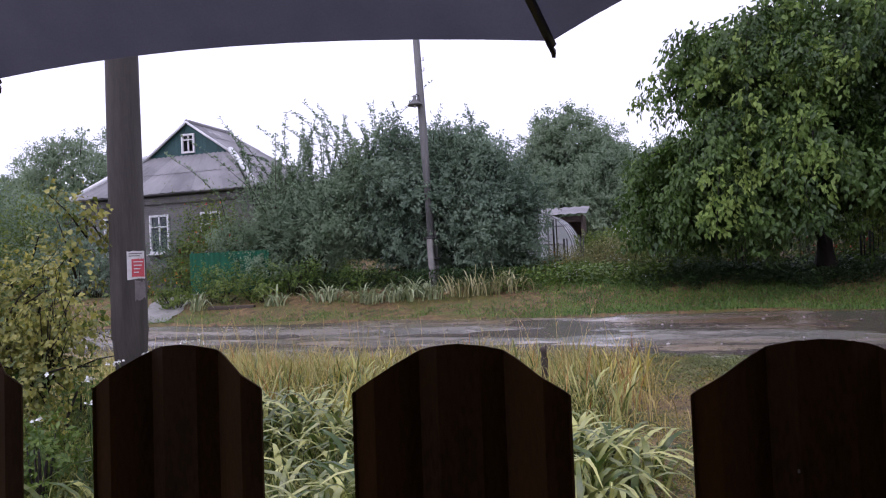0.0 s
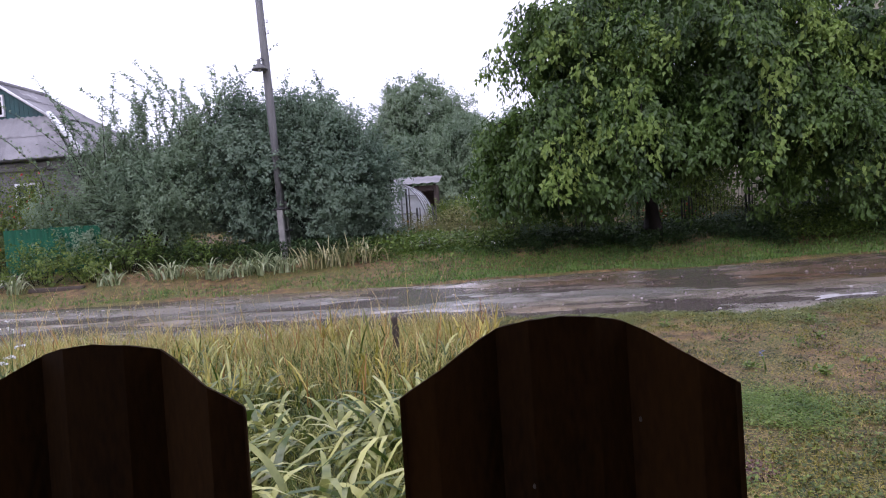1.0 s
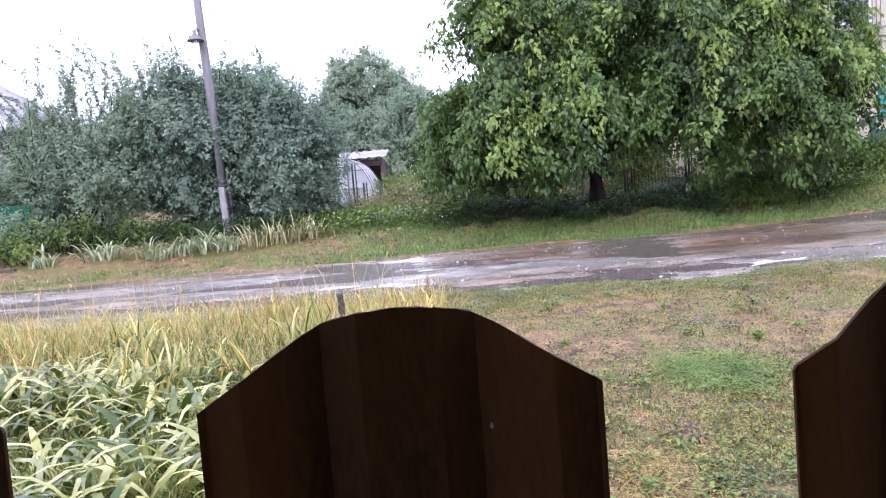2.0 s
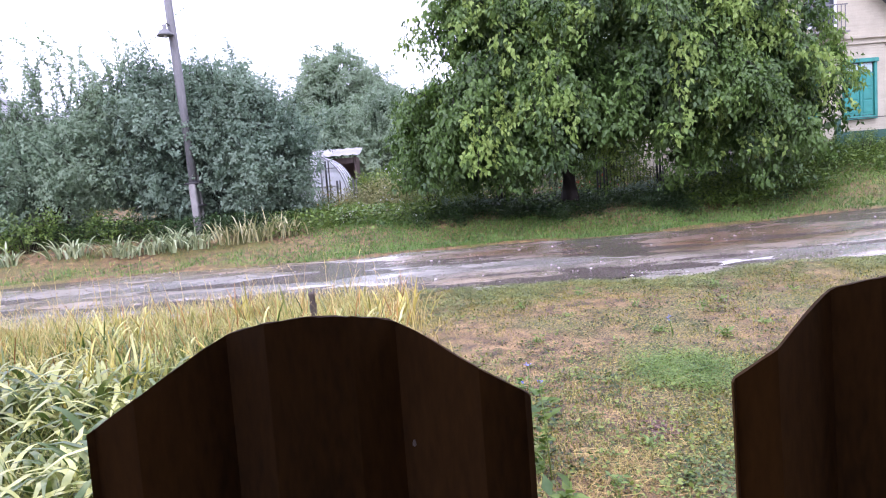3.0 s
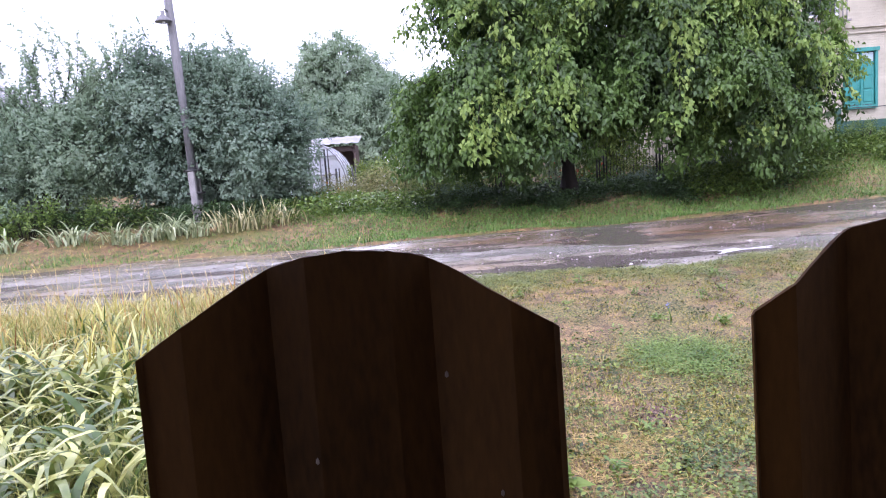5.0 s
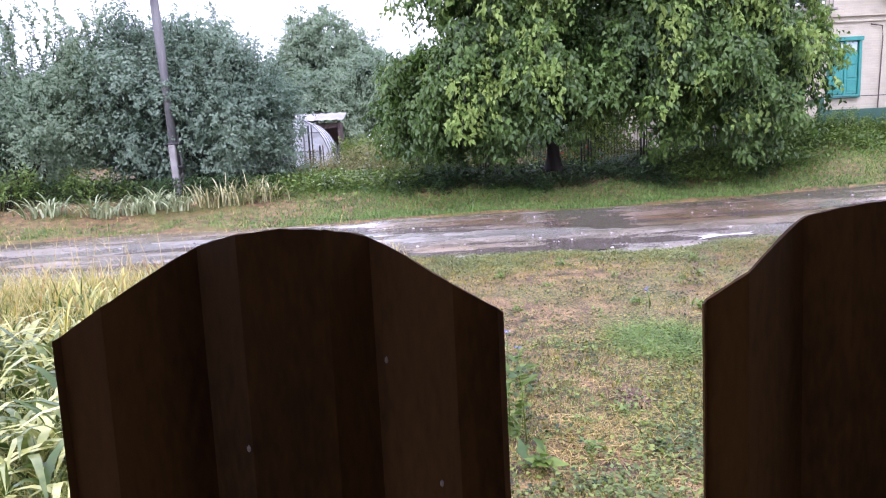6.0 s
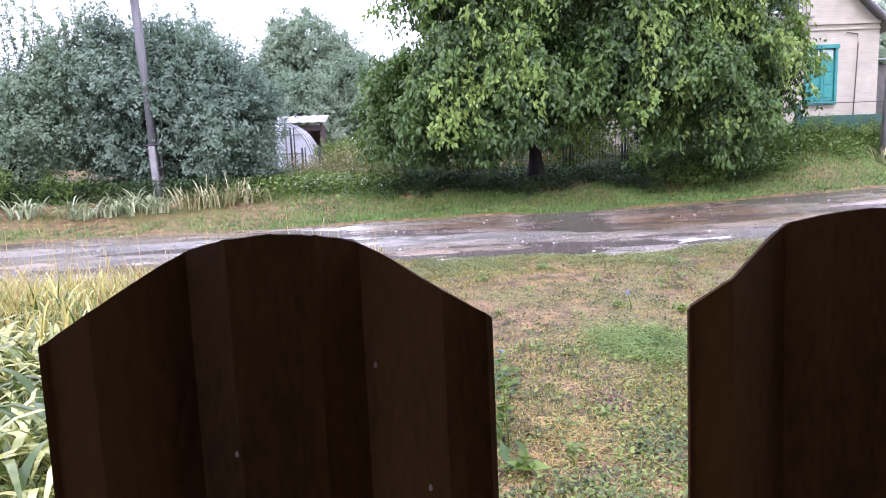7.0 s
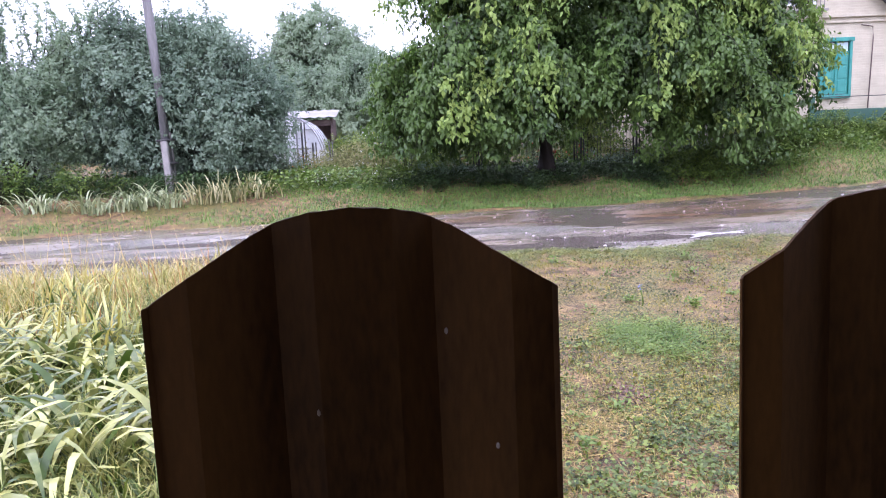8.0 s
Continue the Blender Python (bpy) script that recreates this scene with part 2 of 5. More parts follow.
rn, rl = ROAD.node_tree.nodes, ROAD.node_tree.links
mud = rn.new("ShaderNodeTexNoise")
mud.inputs["Scale"].default_value, mud.inputs["Detail"].default_value = 0.35, 5
mc = rn.new("ShaderNodeTexCoord")
mm = rn.new("ShaderNodeMapping")
mm.inputs["Scale"].default_value = (0.35, 1.4, 1)
rl.new(mc.outputs["Object"], mm.inputs[0])
rl.new(mm.outputs[0], mud.inputs["Vector"])
mr = rn.new("ShaderNodeValToRGB")
mr.color_ramp.elements[0].position, mr.color_ramp.elements[0].color = 0.42, (1, 1, 1, 1)
mr.color_ramp.elements[1].position, mr.color_ramp.elements[1].color = 0.6, (0.82, 0.66, 0.5, 1)
rl.new(mud.outputs[0], mr.inputs[0])
sy = rn.new("ShaderNodeSeparateXYZ")
rl.new(mc.outputs["Object"], sy.inputs[0])
wob = rn.new("ShaderNodeMath")
wob.operation = "MULTIPLY_ADD"
wob.inputs[1].default_value = 3.0
rl.new(mud.outputs[0], wob.inputs[0])
rl.new(sy.outputs[1], wob.inputs[2])
half = rn.new("ShaderNodeMapRange")
half.inputs[1].default_value, half.inputs[2].default_value = 12.2, 13.6
rl.new(wob.outputs[0], half.inputs[0])
brown = rn.new("ShaderNodeMix")
brown.data_type, brown.blend_type = "RGBA", "MULTIPLY"
brown.inputs[7].default_value = (0.62, 0.48, 0.38, 1)
east = rn.new("ShaderNodeMapRange")
east.inputs[1].default_value, east.inputs[2].default_value = -0.5, 3.0
rl.new(sy.outputs[0], east.inputs[0])
both = rn.new("ShaderNodeMath")
both.operation = "MULTIPLY"
rl.new(half.outputs[0], both.inputs[0])
rl.new(east.outputs[0], both.inputs[1])
rl.new(both.outputs[0], brown.inputs[0])
rl.new(mr.outputs[0], brown.inputs[6])
mx_ = rn.new("ShaderNodeMix")
mx_.data_type, mx_.blend_type = "RGBA", "MULTIPLY"
mx_.inputs[0].default_value = 1
rp = rn["Principled BSDF"]
rl.new(rp.inputs["Base Color"].links[0].from_socket, mx_.inputs[6])
rl.new(brown.outputs[2], mx_.inputs[7])
rl.new(mx_.outputs[2], rp.inputs["Base Color"])


# ---- mesh helpers ----
def smooth(a, b, v):
    t = np.clip((v - a) / (b - a), 0, 1)
    return t * t * (3 - 2 * t)


def part(name, bm, mat, parent=None, label="", soft=False):
    """One mesh object from a bmesh, or from (vertices, faces), under a thing or a part."""
    me = bpy.data.meshes.new(name)
    if isinstance(bm, tuple):
        v, f = bm
        v = np.asarray(v, np.float32)
        f = np.asarray(f, np.int32)
        k = f.shape[1]
        me.vertices.add(len(v))
        me.vertices.foreach_set("co", v.ravel())
        me.loops.add(f.size)
        me.loops.foreach_set("vertex_index", f.ravel())
        me.polygons.add(len(f))
        me.polygons.foreach_set("loop_start", np.arange(0, f.size, k, dtype=np.int32))
        me.update(calc_edges=True)
    else:
        bm.to_mesh(me)
        bm.free()
    if soft:
        me.polygons.foreach_set("use_smooth", [True] * len(me.polygons))
    me.materials.append(mat)
    ob = new(name, me)
    if parent:
        ob.parent = parent
    if label:
        ob["label"] = label
    return ob


def thing(name, m, label, category, group="", kind=""):
    ob = new(name)
    ob.matrix_basis = m
    ob.empty_display_size = 0.1
    return tagged(ob, label, category, group, kind)


def box(sx, sy, sz, x=0, y=0, z=0, bevel=0.0, bm=None, rot=None):
    """A box whose base centre is at x, y, z."""
    bm = bm or bmesh.new()
    r = bmesh.ops.create_cube(bm, size=1)
    bmesh.ops.scale(bm, vec=(sx, sy, sz), verts=r["verts"])
    if bevel:
        es = list({e for v in r["verts"] for e in v.link_edges})
        r = bmesh.ops.bevel(bm, geom=es, offset=bevel, segments=1, affect="EDGES")
    vs = r["verts"]
    if rot:
        bmesh.ops.rotate(bm, verts=vs, cent=(0, 0, 0), matrix=rot.to_3x3())
    bmesh.ops.translate(bm, verts=vs, vec=(x, y, z + sz / 2))
    return bm


def tube(points, radii, sides=8, bm=None):
    """A closed tapered tube along points."""
    bm = bm or bmesh.new()
    rings = []
    pts = [Vector(p) for p in points]
    for i, p in enumerate(pts):
        d = (pts[min(i + 1, len(pts) - 1)] - pts[max(i - 1, 0)]).normalized()
        q = d.to_track_quat("Z", "Y")
        rings.append([bm.verts.new(p + q @ Vector((radii[i] * math.cos(2 * math.pi * k / sides), radii[i] * math.sin(2 * math.pi * k / sides), 0))) for k in range(sides)])
    for a, b in zip(rings, rings[1:]):
        for k in range(sides):
            bm.faces.new((a[k], a[(k + 1) % sides], b[(k + 1) % sides], b[k])).smooth = True
    bm.faces.new(rings[0][::-1])
    bm.faces.new(rings[-1])
    return bm


def prism(outline, y0, y1, bm=None):
    """Outline in x, z pushed from y0 to y1."""
    bm = bm or bmesh.new()
    a = [bm.verts.new((x, y0, z)) for x, z in outline]
    b = [bm.verts.new((x, y1, z)) for x, z in outline]
    n = len(a)
    bm.faces.new(a)
    bm.faces.new(b[::-1])
    for i in range(n):
        bm.faces.new((a[i], b[i], b[(i + 1) % n], a[(i + 1) % n]))
    bmesh.ops.recalc_face_normals(bm, faces=bm.faces)
    return bm


def unit(v):
    return v / np.maximum(np.linalg.norm(v, axis=-1, keepdims=True), 1e-9)


def leaves(base, way, size, rng, width=0.55, fold=0.25, face=None, wild=0.64):
    """Folded pointed leaves: base points, directions, lengths."""
    n = len(base)
    way = unit(way)
    if face is None:
        face = np.array([0, 0, 1.2])
    side = unit(np.cross(way, unit(rng.normal(size=(n, 3))) * wild + face))
    up = np.cross(side, way)
    s = size[:, None]
    fold = fold * min(1.0, 1.8 * width)
    mid = base + way * s * 0.45
    v = np.stack([base, mid + side * s * width / 2 + up * s * fold * 0.4, base + way * s - up * s * fold * 0.5, mid - side * s * width / 2 + up * s * fold * 0.4], 1)
    i = np.arange(n)[:, None] * 4
    return v.reshape(-1, 3), np.concatenate([i + [0, 1, 2], i + [0, 2, 3]])


def blades(base, lean, height, width, droop, rng, seg=3):
    """Grass or iris blades: base points, lean directions in plan, heights, widths, droop 0 to 1."""
    n = len(base)
    lean = unit(np.c_[lean, np.zeros(n)])
    side = np.cross(lean, [0, 0, 1.0])
    turn = rng.normal(size=(n, 1)) * 0.6
    side = unit(side + lean * turn)
    rows = []
    for k in range(seg + 1):
        t = k / seg
        out = lean * (height * (0.12 + 0.75 * droop) * t ** 1.6)[:, None]
        up = np.array([0, 0, 1.0]) * (height * (t - droop * 0.95 * t ** 2.6))[:, None]
        w = (width * (1 - t ** 2.2) * (0.75 + 0.5 * t) / 2)[:, None] if k < seg else 0.0
        c = base + out + up
        rows += [c - side * w, c + side * w] if k < seg else [c]
    v = np.stack(rows, 1)
    m = v.shape[1]
    i = np.arange(n)[:, None] * m
    f = []
    for k in range(seg):
        a = 2 * k
        if k < seg - 1:
            f += [i + [a, a + 1, a + 3], i + [a, a + 3, a + 2]]
        else:
            f += [i + [a, a + 1, a + 2]]
    return v.reshape(-1, 3), np.concatenate(f)


# ---- ground ----
def road_far(x):
    return 14.55 + 0.065 * x + 0.06 * np.clip(x - 9, 0, 12) ** 1.5 + 0.12 * np.sin(0.9 * x) + 0.07 * np.sin(2.7 * x + 1)


def road_near(x):
    return 8.6 + 0.10 * np.sin(0.8 * x + 1) + 0.06 * np.sin(2.9 * x) + 0.0 * x


def lift(x):
    return 0.025 * np.clip(x - 7, 0, 30)


def land(x, y):
    """Height of the ground sheet without the fine bumps."""
    e = road_far(x)
    z = 0.55 * smooth(e + 0.2, e + 3.6, y) + 0.05 * np.clip(y - 18.5, 0, 40)
    z = z + 0.25 * smooth(7, 15, x) * smooth(e + 0.2, e + 4.5, y) + 0.5 * smooth(9, 13, x) * smooth(e + 0.1, e + 1.4, y) + lift(x)
    z = z + 0.02 * np.sin(1.7 * x + 0.6 * y) + 0.015 * np.sin(2.3 * y - 1.1 * x)
    return z * 1.0


def spot(x, y, up=0.0):
    return float(land(np.float64(x), np.float64(y))) + up


def grid(xs, ys, fn):
    X, Y = np.meshgrid(xs, ys)
    v = np.stack([X, Y, fn(X, Y)], -1).reshape(-1, 3)
    w = len(xs)
    i = (np.arange(len(ys) - 1)[:, None] * w + np.arange(w - 1)[None]).reshape(-1, 1)
    return v, i + [0, 1, w + 1, w]


def bumps(X, Y):
    r = np.random.default_rng(3)
    z = np.zeros_like(X)
    for s, a in ((1.3, 0.012), (2.9, 0.009), (6.1, 0.006), (11.0, 0.004)):
        for _ in range(4):
            d, ph = r.uniform(0, 6.28), r.uniform(0, 6.28)
            z += a * np.sin(s * (X * math.cos(d) + Y * math.sin(d)) + ph)
    return z


def ground_height(X, Y):
    n, f = road_near(X), road_far(X)
    bed = smooth(n - 0.1, n + 0.25, Y) * (1 - smooth(f - 0.25, f + 0.1, Y))
    return land(X, Y) + bumps(X, Y) * 0.6 - 0.16 * bed


far_steps = np.array([40, 55, 80, 120, 200, 400, 900, 1800.0])
gx = np.concatenate([-far_steps[::-1], np.arange(-34, 30.01, 0.25), far_steps])
gy = np.concatenate([-far_steps[::-1], [-30, -20, -12, -6, -3, -1.5], np.arange(-0.5, 26.01, 0.2), np.arange(27, 40, 2), far_steps[1:]])
tagged(part("ground", grid(gx, gy, ground_height), SOIL, soft=True), "damp trodden soil with moss and sparse grass", "ground", kind="structure")


def road_height(X, Y):
    n, f = road_near(X), road_far(X)
    u = (Y - n) / (f - n)
    z = -0.03 + 0.035 * np.sin(np.pi * np.clip(u, 0, 1)) - 0.035 * np.exp(-((u - 0.22) / 0.07) ** 2) - 0.035 * np.exp(-((u - 0.52) / 0.07) ** 2) - 0.02 * np.exp(-((u - 0.8) / 0.05) ** 2)
    r = np.random.default_rng(8)
    for s, a in ((0.5, 0.012), (1.1, 0.010), (2.3, 0.008), (5.0, 0.006), (11, 0.004)):
        for _ in range(5):
            d, ph = r.uniform(-0.5, 0.5) + 1.57, r.uniform(0, 6.28)
            z += a * 0.6 * np.sin(s * (X * math.cos(d) + Y * math.sin(d) * 1.6) + ph)
            z += a * 0.4 * np.sin(s * (X * math.sin(d) + Y * math.cos(d)) + ph * 2)
    z -= 0.03 * np.exp(-((X + 1.2) / 1.6) ** 2 - ((Y - 11.8) / 0.5) ** 2) + 0.028 * np.exp(-((X + 0.9) / 1.3) ** 2 - ((Y - 12.8) / 0.55) ** 2) + 0.03 * np.exp(-((X + 0.7) / 0.9) ** 2 - ((Y - 9.2) / 0.3) ** 2)
    z += 0.0035 * np.sin(37.0 * X + 13 * Y) * np.sin(29.0 * Y - 17 * X) + 0.003 * np.sin(61 * X + 3 * np.sin(23 * Y)) * np.sin(53 * Y)
    edge = np.minimum(smooth(0, 0.03, u), 1 - smooth(0.97, 1, u))
    return z * edge - 0.08 * (1 - edge) + lift(X)


rx = np.concatenate([[-200, -120, -80, -60, -45], np.arange(-36, 28.01, 0.1), [32, 40, 60, 90, 140, 220]])
ru = np.linspace(0, 1, 66)
RX, RU = np.meshgrid(rx, ru)
RY = road_near(RX) + (road_far(RX) - road_near(RX)) * RU
rv = np.stack([RX, RY, road_height(RX, RY)], -1).reshape(-1, 3)
ri = (np.arange(len(ru) - 1)[:, None] * len(rx) + np.arange(len(rx) - 1)[None]).reshape(-1, 1)
tagged(part("road", (rv, ri + [0, 1, len(rx) + 1, len(rx)]), ROAD, soft=True), "wet rutted grey asphalt and gravel village road", "road", kind="structure")
wy = np.linspace(0.03, 0.97, 12)
WX, WU = np.meshgrid(np.arange(-36, 28.1, 1.0), wy)
WY = road_near(WX) + (road_far(WX) - road_near(WX)) * WU
wv = np.stack([WX, WY, -0.029 + lift(WX)], -1).reshape(-1, 3)
wn_ = WX.shape[1]
wi = (np.arange(11)[:, None] * wn_ + np.arange(wn_ - 1)[None]).reshape(-1, 1)
tagged(part("water", (wv, wi + [0, 1, wn_ + 1, wn_]), WATER), "rain puddles standing in the road ruts", "puddle", kind="structure")


# ---- picket fence in front of the camera ----
LEAN = math.tan(radians(2.0))
PICKET_W, PICKET_STEP, SHOULDER = 0.12, 0.177, 1.40
RIBS = [(0, 0), (0.012, 0.0015), (0.11, 0.0), (0.30, 0.011), (0.40, 0.0060), (0.60, 0.0060), (0.70, 0.011), (0.885, 0.0), (0.988, 0.0015), (1, 0)]
ARCH = [(0, 0), (0.1, 0.295), (0.2, 0.585), (0.26, 0.75), (0.32, 0.875), (0.4, 0.965), (0.5, 1.0)]


def picket_mesh(r):
    """Ribbed sheet picket with an arched top; front and back skins 1.2 mm apart."""
    us = sorted(set([u for u, _ in RIBS] + list(np.linspace(0, 1, 33).round(4))))
    us_r, ds_r = zip(*RIBS)
    zs = [0.05, 0.4, 0.8, 1.1, 1.25, 1.32, 1.37]
    bm = bmesh.new()
    skins = []
    for off in (0.0, 0.0012):
        cols = []
        for u in us:
            d = float(np.interp(u, us_r, ds_r)) + off
            top = SHOULDER + 0.0258 * float(np.interp(min(u, 1 - u), *zip(*ARCH))) + r.uniform(-0.0002, 0.0002)
            cols.append([bm.verts.new((u * PICKET_W, (z - SHOULDER) * LEAN + d, z)) for z in zs + [top]])
        skins.append(cols)
    a, b = skins
    n, k = len(us), len(zs) + 1
    for i in range(n - 1):
        for j in range(k - 1):
            bm.faces.new((a[i][j], a[i + 1][j], a[i + 1][j + 1], a[i][j + 1]))
            bm.faces.new((b[i][j], b[i][j + 1], b[i + 1][j + 1], b[i + 1][j]))
        bm.faces.new((a[i][-1], a[i + 1][-1], b[i + 1][-1], b[i][-1]))
        bm.faces.new((a[i][0], b[i][0], b[i + 1][0], a[i + 1][0]))
    for j in range(k - 1):
        bm.faces.new((a[0][j], a[0][j + 1], b[0][j + 1], b[0][j]))
        bm.faces.new((a[-1][j], b[-1][j], b[-1][j + 1], a[-1][j + 1]))
    return bm


fence = thing("picket_fence", pose(0, 0, 0), "dark brown ribbed metal picket fence with arched tops", "fence")
pr = random.Random(4)
for i in range(-12, 11):
    p = part("picket", picket_mesh(pr), PICKET, fence)
    p.location = (i * PICKET_STEP, 0, {1: -0.0016, -1: -0.001}.get(i, 0))
    for u, z in ([(0.725, 1.386), (0.84, 1.351), (0.39, 1.364)] if i == 0 else []):
        bm = bmesh.new()
        bmesh.ops.create_icosphere(bm, subdivisions=1, radius=0.0009, matrix=pose(u * PICKET_W, float(np.interp(u, *zip(*RIBS))) + (z - SHOULDER) * LEAN, z) @ Matrix.Diagonal((0.8, 0.5, 1.3, 1)))
        part("paint_speck", bm, SPECK, p)
for z in (0.35, 1.05):
    part("rail", box(4.1, 0.04, 0.04, -0.12, 0.034 + (z - SHOULDER) * LEAN, z, 0.003), PICKET, fence)
for x in (-2.15, -0.12, 1.91):
    part("fence_post", box(0.06, 0.06, 1.3, x, 0.088 - 0.7 * LEAN, -0.1, 0.004), PICKET, fence)


# ---- unseen plain walls added to close the yard and shade the pickets ----
SHADING_WALL = material("unseen_shading_wall", (0.07, 0.055, 0.045), (0.14, 0.115, 0.095), 0.9, 2, 0.004, 30)
tagged(part("shading_wall_back", box(9.5, 0.3, 4.2, 3.6, -1.9, -0.2, 0.01), SHADING_WALL), "unseen plain brown wall added behind the camera to shade the pickets", "wall", kind="structure")
tagged(part("shading_eave", box(9.9, 1.2, 0.12, 3.6, -1.5, 3.2, 0.01), SHADING_WALL), "unseen plain brown eave added over the shading wall", "eave", kind="structure")

# Unseen side wall, added so the ribs facing right get less light.
tagged(part("shading_wall_side", box(0.25, 1.4, 3.6, 1.75, -1.02, -0.2, 0.01), SHADING_WALL), "unseen plain brown side wall added to darken right-facing picket ribs", "wall", kind="structure")


# ---- umbrella over the camera ----
def umbrella(cx, cy, rim, top, r):
    u = thing("umbrella", pose(cx, cy, 0, 0, 2.2, 4.85), "open dark grey umbrella with black ribs, wet with rain", "umbrella")
    tips = [(r * math.cos(radians(22.5 + 45 * k)), r * math.sin(radians(22.5 + 45 * k))) for k in range(8)]
    h = top - rim
    for k in range(8):
        (ax, ay), (bx, by) = tips[k], tips[(k + 1) % 8]
        v, f = [], []
        N, M = 10, 10
        for i in range(N + 1):
            s = i / N
            for j in range(M + 1):
                t = j / M
                x, y = s * (ax * (1 - t) + bx * t), s * (ay * (1 - t) + by * t)
                sag = 4 * t * (1 - t)
                z = top - h * s ** 1.9 - 0.012 * sag * math.sin(math.pi * s)
                pull = 1 - 0.05 * sag * s ** 3
                v.append((x * pull, y * pull, z + 0.004 * sag * s ** 4))
        for i in range(N):
            for j in range(M):
                a = i * (M + 1) + j
                f.append((a, a + M + 1, a + M + 2, a + 1))
        part("panel", (v, f), UMBRELLA, u, soft=True)
        pts = [(s * ax, s * ay, top - h * s ** 1.9 - 0.0035) for s in np.linspace(0.03, 1.0, 9)]
        rib = part("rib", tube(pts, [0.0042] * 9, 6), BLACK, u)
        part("tip", tube([(ax * 0.99, ay * 0.99, rim - 0.003), (ax * 1.004, ay * 1.004, rim - 0.008), (ax * 1.006, ay * 1.006, rim - 0.013)], [0.002, 0.0024, 0.0015], 8), BLACK, rib)
        part("stretcher", tube([(0, 0, top - 0.22), (ax * 0.5, ay * 0.5, top - h * 0.5 ** 1.9 - 0.012)], [0.002, 0.002], 6), STEEL, u)
    part("shaft", tube([(0, 0, 0.98), (0, 0, top + 0.05)], [0.0055, 0.0045], 10), STEEL, u)
    part("handle", tube([(0, 0, 0.86), (0, 0, 0.92), (0, 0, 1.0)], [0.013, 0.016, 0.013], 12), BLACK, u)
    return u


umbrella(-0.353, -0.46, 1.655, 1.90, 0.695)


# ---- vegetation makers ----
def crown(ellipsoids, sprays, per, size, droop, rng, length=0.7, inner=0.55, width=0.55, clump=0.38, crowd=16, arch=0.0):
    """Leaves hung along short sprays that start inside ellipsoids (centre, radii, share)."""
    share = np.array([e[2] for e in ellipsoids], float)
    pick = rng.choice(len(ellipsoids), sprays, p=share / share.sum())
    c = np.array([e[0] for e in ellipsoids], float)[pick]
    r = np.array([e[1] for e in ellipsoids], float)[pick]
    u = unit(rng.normal(size=(sprays, 3)))
    rad = (inner + (1 - inner) * rng.random((sprays, 1)) ** 0.8) * (1 + 0.10 * np.sin(5 * u[:, :1] + 7 * u[:, 1:2] + 3 * u[:, 2:]) + 0.05 * rng.normal(size=(sprays, 1)))
    start = c + r * u * rad
    boughs = max(6, sprays // crowd)
    home = rng.integers(0, boughs, sprays)
    loose = rng.random((sprays, 1)) < clump
    centre = start[:boughs] * 1.0
    spread = min(0.42, length * 0.42) * (crowd / 16) ** 0.33
    along = rng.random((sprays, 1))
    out = unit(u[:boughs] * [1, 1, 0.15] + rng.normal(size=(boughs, 3)) * [0.35, 0.35, 0.05])[home]
    arc = centre[home] + out * (along - 0.55) * arch * 1.5 + np.array([0, 0, 1.0]) * arch * (0.25 - 0.95 * along ** 2)
    start = np.where(loose, c + (start - c) * 0.82, (arc if arch else centre[home]) + rng.normal(size=(sprays, 3)) * spread * ([0.42, 0.42, 0.3] if arch else [1, 1, 0.75]))
    u = np.where(loose, u, u[:boughs][home])
    way = unit(u * 0.8 + rng.normal(size=(sprays, 3)) * 0.45 + np.array([0, 0, 0.25 - droop]))
    L = length * rng.uniform(0.5, 1.2, (sprays, 1))
    t = rng.random((sprays, per, 1))
    base = start[:, None] + way[:, None] * L[:, None] * t + np.array([0, 0, -1.0]) * (droop * 0.5) * L[:, None] * t ** 2
    base = base + rng.normal(size=base.shape) * size * 0.45
    lw = way[:, None] * 0.6 + rng.normal(size=base.shape) * 0.5 + np.array([0, 0, -0.45 - droop * 0.8])
    base, lw = base.reshape(-1, 3), lw.reshape(-1, 3)
    s = size * rng.uniform(0.6, 1.25, len(base))
    face = np.repeat(u * [1, 1, 0.6] + [0, 0, 0.5], per, 0) * 1.3
    return leaves(base, lw, s, rng, width, 0.25, face, 0.42), start, way, L


